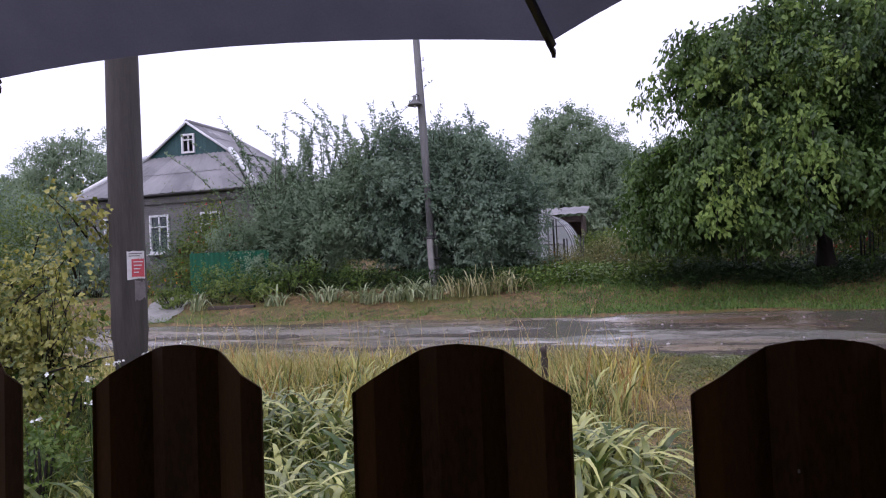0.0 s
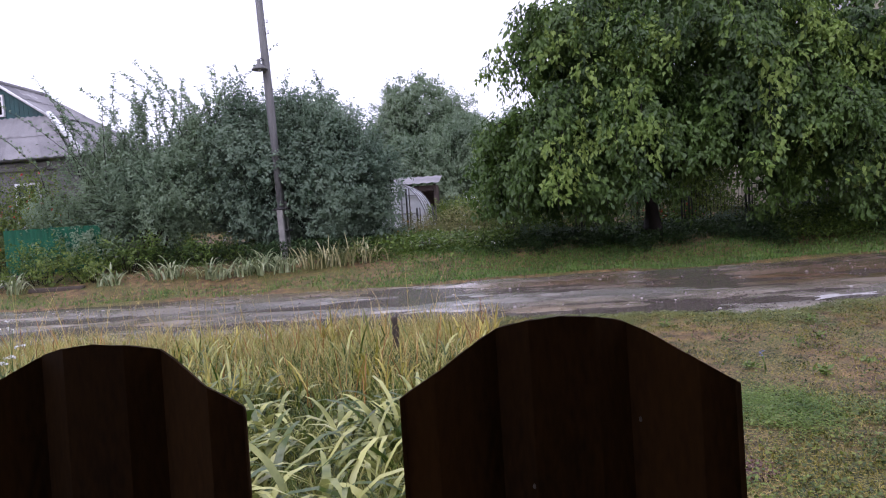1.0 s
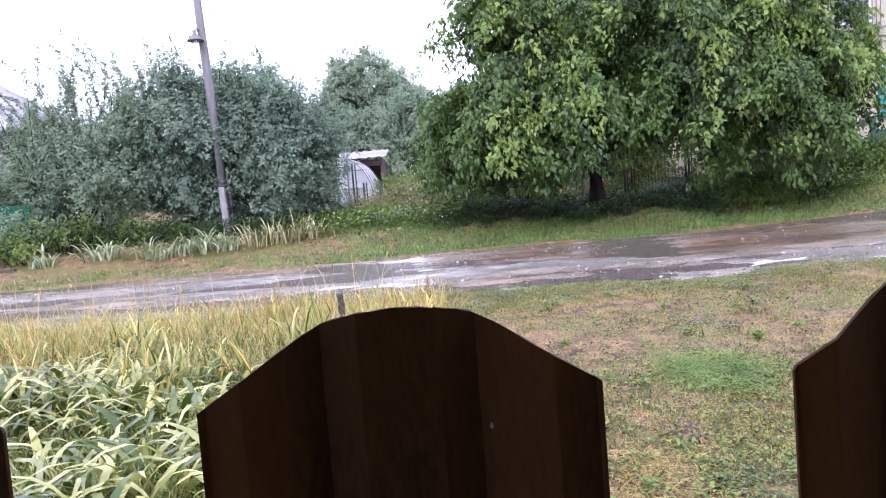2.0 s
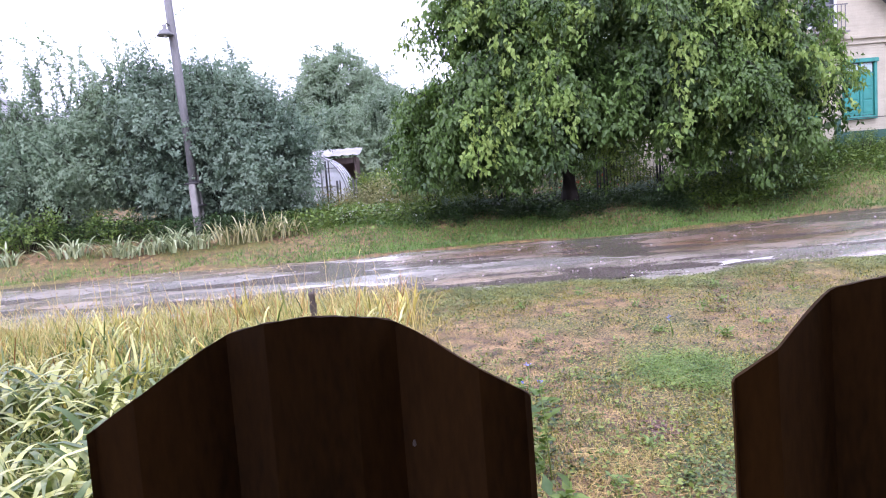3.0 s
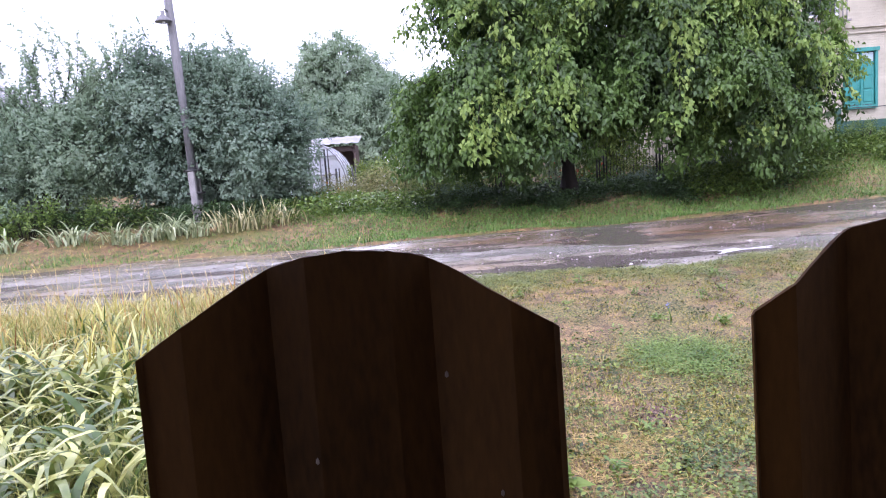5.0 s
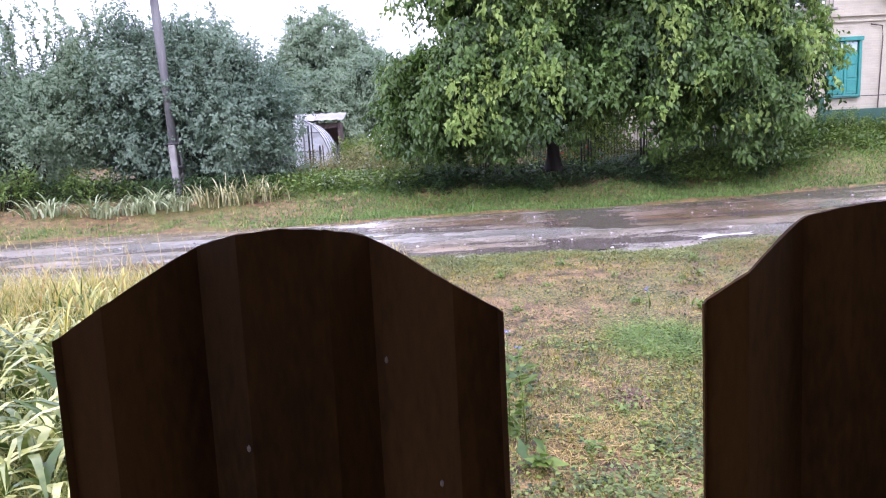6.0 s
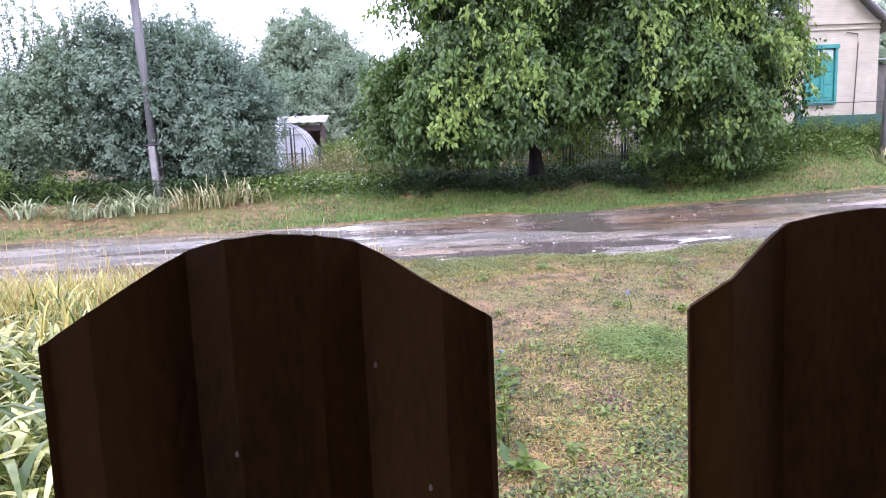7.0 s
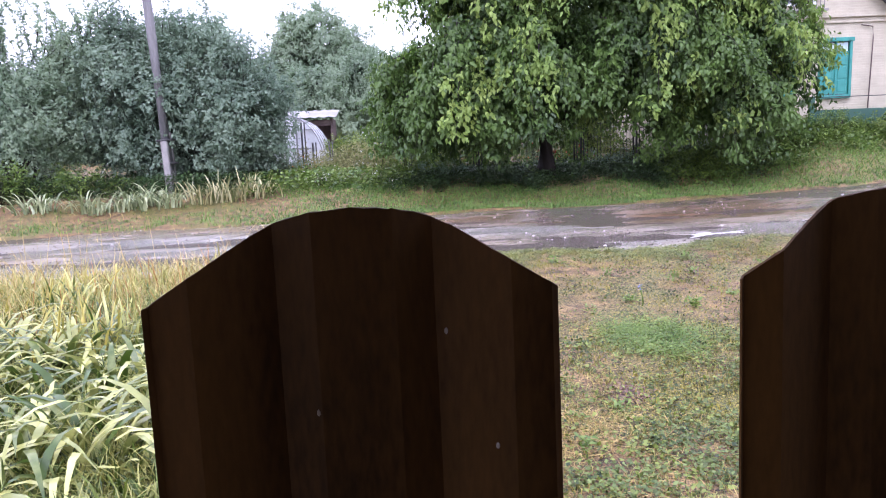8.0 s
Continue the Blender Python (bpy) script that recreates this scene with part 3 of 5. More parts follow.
def curtain(ellipsoids, boughs, shoots, per, size, rng, reach, drop, low):
    """Boughs that arch out of the crown and hang, each with side shoots of large leaves. Gives the wood, the old leaves and the young tips."""
    share = np.array([e[2] for e in ellipsoids], float)
    pick = rng.choice(len(ellipsoids), boughs, p=share / share.sum())
    c = np.array([e[0] for e in ellipsoids], float)[pick]
    r = np.array([e[1] for e in ellipsoids], float)[pick]
    u = rng.normal(size=(boughs, 3))
    u[:, 2] = np.abs(u[:, 2]) * 0.95 - 0.3
    u = unit(u)
    start = c + r * u * rng.uniform(0.62, 0.9, (boughs, 1))
    out = unit(u * [1, 1, 0] + rng.normal(size=(boughs, 3)) * [0.3, 0.3, 0])
    R = reach * rng.uniform(0.5, 1.25, (boughs, 1, 1))
    D = drop * rng.uniform(0.35, 1.3, (boughs, 1, 1))

    def along(s):
        return start[:, None] + out[:, None] * R * s + np.array([0, 0, 1.0]) * (0.75 * R * s - (0.75 * R + D) * s ** 2)

    wood = along(np.linspace(0, 1, 5)[None, :, None] * np.ones((boughs, 1, 1)))
    bm = bmesh.new()
    for w in wood:
        if w[-1][2] > low:
            tube([tuple(p) for p in w], [0.02, 0.016, 0.012, 0.008, 0.004], 4, bm)
    s = 0.08 + 0.92 * rng.random((boughs, shoots, 1)) ** 0.8
    node = along(s) + rng.normal(size=(boughs, shoots, 3)) * [0.15, 0.15, 0.10]
    way = unit(out[:, None] * 0.3 + rng.normal(size=node.shape) * [0.42, 0.42, 0.3] + np.array([0, 0, -0.75]))
    long = rng.uniform(0.22, 0.6, (boughs, shoots, 1, 1))
    k = rng.random((boughs, shoots, per, 1))
    base = node[:, :, None] + way[:, :, None] * long * k + rng.normal(size=(boughs, shoots, per, 3)) * 0.045
    lw = way[:, :, None] * 0.6 + rng.normal(size=base.shape) * 0.4 + np.array([0, 0, -0.35])
    face = (u * [1, 1, 0.35] + [0, 0, 0.55])[:, None] + rng.normal(size=(boughs, shoots, 3)) * 0.35
    face = np.repeat(face[:, :, None], per, 2) * 1.5
    # Pale young tips grow denser with height, standing in for the sky-lit crown top.
    young = (s > 0.45) & (rng.random((boughs, 1, 1)) < 0.12 + 0.32 * smooth(2.0, 4.5, start[:, None, 2:])) & (rng.random(s.shape) < 0.8)
    young = np.repeat(young, per, 2)
    keep = base[..., 2] > low + rng.random((boughs, 1, 1)) * 0.9
    sets = []
    for m in (keep & ~young, keep & young):
        sets.append(leaves(base[m], lw[m], size * rng.uniform(0.6, 1.3, int(m.sum())), rng, 0.54, 0.35, face[m], 0.45))
    return bm, *sets


def whips(feet, rise, per, size, rng, lean=0.22):
    """Upright young shoots, leafy from foot to tip. Gives the wood and the leaves."""
    n = len(feet)
    d = rng.normal(size=(n, 3)) * [lean, lean, 0] + [0, 0, 1.0]
    bend = rng.normal(size=(n, 3)) * [0.45, 0.45, 0.1]
    L = rise * rng.uniform(0.55, 1.2, (n, 1))
    bm = bmesh.new()
    for f, w, b, l in zip(feet, d, bend, L):
        tube([tuple(f + (w * t + b * t * t) * l) for t in (0, 0.35, 0.7, 1.0)], [0.012, 0.009, 0.006, 0.003], 4, bm)
    t = rng.random((n, per, 1))
    base = feet[:, None] + (d[:, None] * t + bend[:, None] * t * t) * L[:, None] + rng.normal(size=(n, per, 3)) * 0.03 * (1.3 - t)
    way = rng.normal(size=base.shape) * [1, 1, 0.5] + [0, 0, 0.35]
    return bm, leaves(base.reshape(-1, 3), way.reshape(-1, 3), size * rng.uniform(0.6, 1.25, n * per), rng, 0.5)


def twigs(start, way, L, rng, keep, rad=0.006):
    bm = bmesh.new()
    for i in rng.choice(len(start), min(keep, len(start)), replace=False):
        a, b = Vector(start[i] - way[i] * L[i] * 0.7), Vector(start[i] + way[i] * L[i])
        tube([a, (a + b) / 2 + Vector((0, 0, 0.03)), b], [rad * 1.6, rad, rad * 0.5], 4, bm)
    return bm


def plant_tree(name, x, y, label, category, trunk_r, fork, ellipsoids, sprays, per, size, leaf, seed, droop=0.5, length=0.7, inner=0.55, stems=1, bark=BARK, twig=150, group="", width=0.55, clump=0.38, crowd=16, arch=0.0):
    """A trunk with limbs that reach into every ellipsoid of the crown. Ellipsoids are in world coordinates."""
    rng = np.random.default_rng(seed)
    r = random.Random(seed)
    z = spot(x, y)
    ob = thing(name, pose(x, y, z), label, category, group)
    o = np.array([x, y, z])
    bm = bmesh.new()
    for s in range(stems):
        dx, dy = (r.uniform(-0.25, 0.25), r.uniform(-0.2, 0.2)) if stems > 1 else (0, 0)
        tube([(dx, dy, -0.15), (dx * 1.2, dy, fork * 0.15), (dx * 1.6 + r.uniform(-.05, .05), dy * 1.4, fork * 0.6), (dx * 2.2, dy * 1.8, fork)], [trunk_r * 1.35, trunk_r * 1.05, trunk_r * 0.9, trunk_r * 0.8], 12, bm)
    part("trunk", bm, bark, ob, soft=True)
    for c, rr, _ in ellipsoids:
        e = Vector(c) - Vector(o)
        for k in range(3):
            goal = e + Vector((r.uniform(-.6, .6) * rr[0], r.uniform(-.6, .6) * rr[1], r.uniform(-.3, .8) * rr[2]))
            a = Vector((0, 0, fork * r.uniform(0.75, 0.98)))
            m1 = a.lerp(goal, 0.35) + Vector((r.uniform(-.1, .1), r.uniform(-.1, .1), 0.12 * goal.length * 0.6))
            m2 = a.lerp(goal, 0.7) + Vector((r.uniform(-.15, .15), r.uniform(-.15, .15), 0.08 * goal.length * 0.6))
            part("limb", tube([a, m1, m2, goal], [trunk_r * 0.5, trunk_r * 0.34, trunk_r * 0.2, trunk_r * 0.07], 7), bark, ob, soft=True)
    ells = [(np.array(c) - o, rr, w) for c, rr, w in ellipsoids]
    (v, f), st, wy_, L = crown(ells, sprays, per, size, droop, rng, length, inner, width, clump, crowd, arch)
    tagged(part("twig", twigs(st, wy_, L, rng, twig), bark, ob), kind="stuff")
    tagged(part("crown", (v, f), leaf, ob), kind="stuff")
    return ob


# ---- large mulberry beside the road ----
MULBERRY = [((6.0, 17.6, 5.0), (4.1, 2.7, 2.7), 4), ((1.8, 17.2, 2.75), (1.35, 1.3, 1.15), 1.4), ((2.6, 16.9, 3.6), (1.6, 1.5, 1.3), 1.5), ((2.7, 17.4, 5.7), (1.5, 1.6, 1.6), 1.5),
            ((9.2, 17.2, 3.6), (1.75, 1.7, 1.8), 2.6), ((9.5, 17.4, 5.3), (1.3, 1.4, 1.5), 1.2), ((4.2, 16.4, 3.7), (2.2, 1.3, 1.2), 1.7), ((7.2, 16.4, 3.6), (2.1, 1.3, 1.2), 1.9),
            ((5.2, 17.8, 6.6), (2.6, 2.2, 1.4), 1.6), ((2.6, 16.6, 2.5), (1.4, 1.0, 0.8), 0.9), ((1.3, 17.4, 3.4), (1.0, 1.0, 0.7), 0.6), ((9.0, 16.9, 2.2), (1.6, 1.2, 1.0), 1.1)]
INSIDE = [(c, tuple(0.76 * q for q in r), w) for c, r, w in MULBERRY]
mulberry = plant_tree("mulberry_tree", 4.48, 17.9, "large spreading mulberry tree with drooping wet green leaves", "tree", 0.25, 2.0, INSIDE,
                      5200, 16, 0.14, LEAF_MULBERRY, 11, droop=0.7, length=0.6, inner=0.35, twig=160, width=0.62, clump=0.3, crowd=40, arch=0.8)
hr = np.random.default_rng(77)
root = np.array(mulberry.matrix_basis.translation)
local = [(np.array(c) - root, r, w) for c, r, w in MULBERRY]
wood, old, tips = curtain(local, 370, 36, 9, 0.148, hr, 0.95, 1.5, 0.3)
tagged(part("bough", wood, BARK, mulberry), kind="stuff")
tagged(part("hanging_shoot", old, LEAF_MULBERRY, mulberry, "dark green hanging leafy shoots"), kind="stuff")
tagged(part("hanging_shoot", tips, LEAF_YOUNG_LIT, mulberry, "yellow-green hanging leafy shoots"), kind="stuff")


# ---- shrubs behind the road, by the pole ----
def add_whips(tree, boxes, rise, per, size, leaf, seed):
    """Upright shoots over stretches of a crown: x0, x1, y, z, count."""
    rng = np.random.default_rng(seed)
    o = np.array(tree.matrix_basis.translation)
    feet = np.concatenate([np.c_[rng.uniform(x0, x1, n), rng.normal(size=n) * 0.4 + y, rng.normal(size=n) * 0.3 + z] for x0, x1, y, z, n in boxes]) - o
    bm, lv = whips(feet, rise, per, size, rng)
    tagged(part("shoot_wood", bm, BARK, tree), kind="stuff")
    tagged(part("upright_shoot", lv, leaf, tree, "upright leafy young shoots"), kind="stuff")


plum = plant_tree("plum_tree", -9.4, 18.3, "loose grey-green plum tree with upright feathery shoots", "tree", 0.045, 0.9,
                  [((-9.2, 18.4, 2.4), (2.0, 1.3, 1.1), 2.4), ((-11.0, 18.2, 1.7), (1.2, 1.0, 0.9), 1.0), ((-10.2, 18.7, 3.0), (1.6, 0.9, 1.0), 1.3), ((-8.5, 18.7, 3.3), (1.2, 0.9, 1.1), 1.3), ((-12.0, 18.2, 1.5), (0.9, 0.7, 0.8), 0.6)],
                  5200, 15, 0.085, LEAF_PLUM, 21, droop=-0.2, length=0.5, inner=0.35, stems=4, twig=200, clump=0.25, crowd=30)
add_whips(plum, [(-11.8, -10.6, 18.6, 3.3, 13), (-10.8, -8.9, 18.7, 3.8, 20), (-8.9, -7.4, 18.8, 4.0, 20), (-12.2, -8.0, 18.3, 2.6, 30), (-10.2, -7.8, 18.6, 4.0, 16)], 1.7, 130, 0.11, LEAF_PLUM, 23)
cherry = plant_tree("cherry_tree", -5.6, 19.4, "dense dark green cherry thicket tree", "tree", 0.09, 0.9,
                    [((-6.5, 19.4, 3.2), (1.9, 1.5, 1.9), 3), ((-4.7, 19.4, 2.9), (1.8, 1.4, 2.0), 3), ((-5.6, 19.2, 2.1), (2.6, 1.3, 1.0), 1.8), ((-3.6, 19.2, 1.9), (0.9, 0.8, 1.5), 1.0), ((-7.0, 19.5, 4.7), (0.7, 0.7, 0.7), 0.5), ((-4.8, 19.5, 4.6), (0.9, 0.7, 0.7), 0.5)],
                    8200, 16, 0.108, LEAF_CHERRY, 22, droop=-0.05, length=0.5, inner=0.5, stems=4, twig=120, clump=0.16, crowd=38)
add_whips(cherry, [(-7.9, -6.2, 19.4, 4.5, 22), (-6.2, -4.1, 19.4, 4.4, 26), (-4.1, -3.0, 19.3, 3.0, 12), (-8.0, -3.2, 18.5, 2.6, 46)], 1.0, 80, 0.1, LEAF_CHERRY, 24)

# ---- trees behind ----
FAR_TREES = [(-3.5, 42, (2.9, 2.3, 2.2), 8.0, 1), (-6.7, 41, (2.0, 2.0, 2.0), 5.3, 2), (-0.8, 39, (2.3, 2.0, 2.0), 5.1, 3), (1.8, 36, (2.2, 2.0, 2.1), 4.6, 4), (-3.6, 37, (2.6, 2.0, 1.9), 4.1, 14), (-10.0, 40, (2.6, 2.2, 2.0), 4.4, 15), (4.5, 38, (3.5, 2.4, 3.0), 5.0, 5),
             (-33, 33, (4.0, 3.0, 3.6), 6.6, 6), (-25.0, 21.5, (2.6, 1.8, 1.9), 2.9, 7), (-40, 36, (4.5, 3.0, 3.5), 5.5, 8), (-15.5, 36, (3.0, 2.4, 2.6), 4.4, 9), (20.5, 33, (3.4, 2.4, 3.0), 5.6, 10), (9.5, 34, (3.4, 2.4, 3.0), 5.0, 12), (26, 30, (3.4, 2.4, 3.0), 5.6, 13)]
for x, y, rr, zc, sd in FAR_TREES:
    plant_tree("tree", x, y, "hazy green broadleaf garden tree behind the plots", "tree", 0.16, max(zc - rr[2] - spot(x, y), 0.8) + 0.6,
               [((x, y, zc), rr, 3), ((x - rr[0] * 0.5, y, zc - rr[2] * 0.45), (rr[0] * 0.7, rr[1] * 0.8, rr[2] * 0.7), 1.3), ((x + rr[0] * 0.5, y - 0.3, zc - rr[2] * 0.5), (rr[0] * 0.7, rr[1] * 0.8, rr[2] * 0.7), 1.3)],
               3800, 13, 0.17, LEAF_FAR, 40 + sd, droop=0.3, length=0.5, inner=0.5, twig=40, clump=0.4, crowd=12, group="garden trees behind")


# ---- bushes and weeds ----
def bush(name, x, y, rx_, ry_, h, n, size, leaf, seed, label, flowers=None, fl_n=0, category="bush", group=""):
    rng = np.random.default_rng(seed)
    n = int(n * 1.9)
    z = spot(x, y)
    ob = thing(name, pose(x, y, z), label, category, group)
    (v, f), st, wy_, L = crown([((0, 0, h * 0.45), (rx_, ry_, h * 0.55), 1)], n, 8, size, -0.1, rng, length=h * 0.35, inner=0.2)
    v[:, 2] = np.maximum(v[:, 2], -0.03)
    bm = bmesh.new()
    for i in rng.choice(n, min(24, n), replace=False):
        tube([(st[i][0] * 0.35, st[i][1] * 0.35, -0.08), tuple(st[i] * [0.7, 0.7, 0.5]), tuple(st[i])], [0.012, 0.008, 0.004], 4, bm)
    tagged(part("stem", bm, BARK, ob), kind="stuff")
    tagged(part("foliage", (v, f), leaf, ob), kind="stuff")
    if flowers:
        k = rng.choice(len(st), fl_n)
        base = st[k] * [1.02, 1.02, 1.05] + rng.normal(size=(fl_n, 3)) * 0.05
        tagged(part("blossom", leaves(np.repeat(base, 4, 0), rng.normal(size=(fl_n * 4, 3)) + [0, 0, 0.6], np.full(fl_n * 4, size * 0.9), rng, 0.8), flowers, ob), kind="stuff")
    return ob


BUSHES = [(-12.6, 15.8, 0.8, 0.5, 0.6, 110, 0.07, LEAF_BUSH, None), (-11.5, 16.2, 1.3, 0.6, 0.95, 170, 0.075, LEAF_BUSH, None), (-10.2, 16.3, 0.9, 0.5, 0.7, 110, 0.07, LEAF_BUSH, None), (-9.6, 17.0, 1.2, 0.6, 0.9, 160, 0.07, LEAF_WEED, None),
          (-7.8, 17.6, 1.1, 0.6, 0.8, 140, 0.07, LEAF_WEED, None), (-15.2, 17.6, 1.0, 0.6, 0.9, 150, 0.07, LEAF_BUSH, PETAL_ORANGE), (-13.9, 18.4, 0.9, 0.5, 1.0, 150, 0.07, LEAF_BUSH, PETAL_ORANGE),
          (-12.6, 18.6, 0.9, 0.5, 2.0, 200, 0.08, LEAF_BUSH, PETAL_RED), (-13.5, 19.1, 0.9, 0.4, 3.0, 650, 0.08, LEAF_BUSH, PETAL_RED), (-15.2, 19.1, 0.55, 0.35, 2.4, 240, 0.08, LEAF_CHERRY, None), (-14.3, 18.7, 0.7, 0.4, 1.8, 240, 0.08, LEAF_BUSH, PETAL_RED), (-16.8, 17.3, 1.0, 0.6, 1.3, 170, 0.08, LEAF_CHERRY, None),
          (-2.2, 19.9, 0.8, 0.5, 0.85, 170, 0.06, LEAF_DRYWEED, PETAL_ORANGE), (-1.2, 19.7, 0.8, 0.5, 1.0, 220, 0.06, LEAF_DRYWEED, None), (-0.3, 19.5, 0.8, 0.5, 1.0, 240, 0.06, LEAF_DRYWEED, PETAL_WHITE),
          (0.9, 18.9, 0.9, 0.5, 1.1, 150, 0.06, LEAF_BUSH, None), (2.0, 20.0, 0.9, 0.5, 0.9, 120, 0.07, LEAF_BUSH, None), (3.3, 20.2, 0.9, 0.5, 0.8, 110, 0.07, LEAF_BUSH, None), (5.6, 20.6, 1.0, 0.5, 0.7, 110, 0.07, LEAF_WEED, PETAL_RED),
          (7.6, 20.4, 1.0, 0.5, 0.8, 110, 0.07, LEAF_BUSH, None), (9.4, 19.6, 1.1, 0.6, 1.2, 180, 0.07, LEAF_CHERRY, None), (11.4, 19.0, 1.1, 0.6, 0.9, 170, 0.07, LEAF_WEED, None), (13.2, 18.5, 1.0, 0.5, 0.7, 150, 0.06, LEAF_WEED, None),
          (15.0, 18.6, 1.0, 0.5, 0.8, 150, 0.06, LEAF_BUSH, None), (-17.6, 17.2, 1.1, 0.7, 2.9, 420, 0.09, LEAF_CHERRY, None), (-19.4, 17.4, 1.4, 0.8, 3.3, 480, 0.09, LEAF_BUSH, None), (-21.6, 18.0, 1.5, 0.8, 3.4, 480, 0.09, LEAF_CHERRY, None), (0.0, 17.6, 0.7, 0.4, 0.45, 110, 0.05, LEAF_WEED, PETAL_WHITE), (-1.6, 17.8, 0.8, 0.4, 0.5, 120, 0.05, LEAF_WEED, PETAL_WHITE), (1.7, 18.0, 0.9, 0.5, 0.55, 130, 0.05, LEAF_CHERRY, None), (6.8, 18.6, 1.2, 0.5, 0.6, 140, 0.05, LEAF_CHERRY, None)]
for i, (x, y, a, b, h, n, s, lf, fl) in enumerate(BUSHES):
    bush("bush", x, y, a, b, h, n, s, lf, 100 + i, "wet green garden bush on the far verge" if not fl else "green garden bush dotted with flowers on the far verge", fl, 40, group="verge bushes")

for k, (x, y, h) in enumerate([(-0.6, 25.5, 1.1), (1.4, 24.0, 1.4), (3.4, 23.6, 2.6), (5.4, 23.8, 2.4), (7.2, 23.4, 2.3), (0.6, 28, 3.0), (4.4, 28, 3.2), (8.4, 27, 3.0), (-8.0, 23.5, 2.6), (-11.0, 23.0, 2.4)]):
    bush("hedge_bush", x, y, 1.5, 0.8, h, 320, 0.12, LEAF_FAR if k % 2 else LEAF_BUSH, 180 + k, "tall green garden hedge bush behind the plot fence", group="hedge bushes")

# shrub and stems around the near pole
plant_tree("maple_shrub", -4.6, 3.9, "yellowing leafy shrub beside the near wooden pole", "shrub", 0.012, 0.5,
           [((-4.75, 3.85, 1.12), (0.55, 0.4, 0.45), 2), ((-4.6, 3.8, 0.75), (0.6, 0.4, 0.4), 1.4), ((-3.95, 3.5, 1.45), (0.16, 0.14, 0.3), 0.25), ((-3.6, 3.3, 1.15), (0.22, 0.12, 0.14), 0.2), ((-3.75, 3.5, 1.8), (0.12, 0.1, 0.22), 0.22), ((-5.2, 4.0, 0.9), (0.5, 0.4, 0.6), 1.0)],
           1050, 8, 0.046, LEAF_YELLOW, 60, droop=0.3, length=0.25, inner=0.2, stems=3, twig=60, width=0.75, clump=0.5)


# ---- poles ----
def near_pole():
    x, y = -3.565, 3.68
    ob = thing("utility_pole", pose(x, y, spot(x, y)), "dark weathered wooden utility pole with torn red notice", "pole")
    part("shaft", tube([(0, 0, -0.4), (0.0, 0, 1.0), (0.03, 0, 3.0), (0.09, 0, 7.6)], [0.128, 0.124, 0.112, 0.09], 20), POLE_NEAR, ob, soft=True)

    def patch(name, a0, a1, z0, z1, off, mat, ragged=0.0):
        r = random.Random(name)
        v, f = [], []
        for j in range(5):
            for i in range(9):
                q = radians(a0 + (a1 - a0) * i / 8)
                zz = z0 + (z1 - z0) * j / 4 + (r.uniform(-ragged, ragged) if j in (0, 4) else 0)
                rad = 0.1238 - 0.006 * (zz - 1) + off
                v.append((0.015 * (zz - 1) + rad * math.cos(q), rad * math.sin(q), zz))
        for j in range(4):
            for i in range(8):
                k = j * 9 + i
                f.append((k, k + 1, k + 10, k + 9))
        return part(name, (v, f), mat, ob)
    patch("notice", -52, 14, 1.385, 1.585, 0.002, PAPER, 0.004)
    patch("notice_print", -38, 9, 1.40, 1.53, 0.004, RED, 0.003)
    patch("notice_scrap", -30, 14, 1.24, 1.375, 0.002, INK, 0.02)
    for k in range(4):
        patch("print_line", -32, 2 - 6 * k, 1.505 - 0.025 * k, 1.513 - 0.025 * k, 0.006, PAPER)
    for k in range(2):
        patch("print_line", -46, -10 + 10 * k, 1.548 + 0.016 * k, 1.555 + 0.016 * k, 0.004, INK)


def far_pole():
    x, y = -5.57, 18.0
    z = spot(x, y)
    ob = thing("street_lamp_pole", pose(x, y, z, 0, -1.6, 0), "weathered wooden street pole on a concrete stub with lamp", "pole")
    part("shaft", tube([(0.0, 0, 0.6), (0, 0, 4), (-0.02, 0, 9.2)], [0.125, 0.115, 0.085], 14), POLE_FAR, ob, soft=True)
    part("concrete_stub", box(0.17, 0.17, 2.1, 0.02, 0.16, -0.5, 0.02), CONCRETE, ob)
    part("concrete_stub", box(0.17, 0.13, 1.45, 0.01, -0.175, -0.1, 0.02), CONCRETE, ob)
    for zz in (0.75, 1.35):
        part("wire_binding", tube([(0, 0.02, zz), (0, 0.02, zz + 0.05)], [0.25, 0.25], 14), IRON, ob)
    part("bracket", tube([(0, -0.05, 5.45), (-0.08, -0.16, 5.52), (-0.13, -0.2, 5.42)], [0.018] * 3, 8), IRON, ob)
    lamp = part("lamp_shade", tube([(-0.13, -0.2, 5.48), (-0.13, -0.2, 5.38), (-0.13, -0.2, 5.32), (-0.13, -0.2, 5.22), (-0.13, -0.2, 5.20)], [0.045, 0.05, 0.11, 0.21, 0.22], 18), POLE_FAR, ob, "grey tin lamp shade", True)
    part("bulb", tube([(-0.13, -0.2, 5.22), (-0.13, -0.2, 5.14)], [0.05, 0.03], 10), WHITE, lamp)
    for zz in (6.2, 6.5, 7.6):
        part("insulator", tube([(0.1, 0, zz), (0.15, 0, zz), (0.15, 0, zz + 0.1)], [0.01, 0.02, 0.03], 8), WHITE, ob)


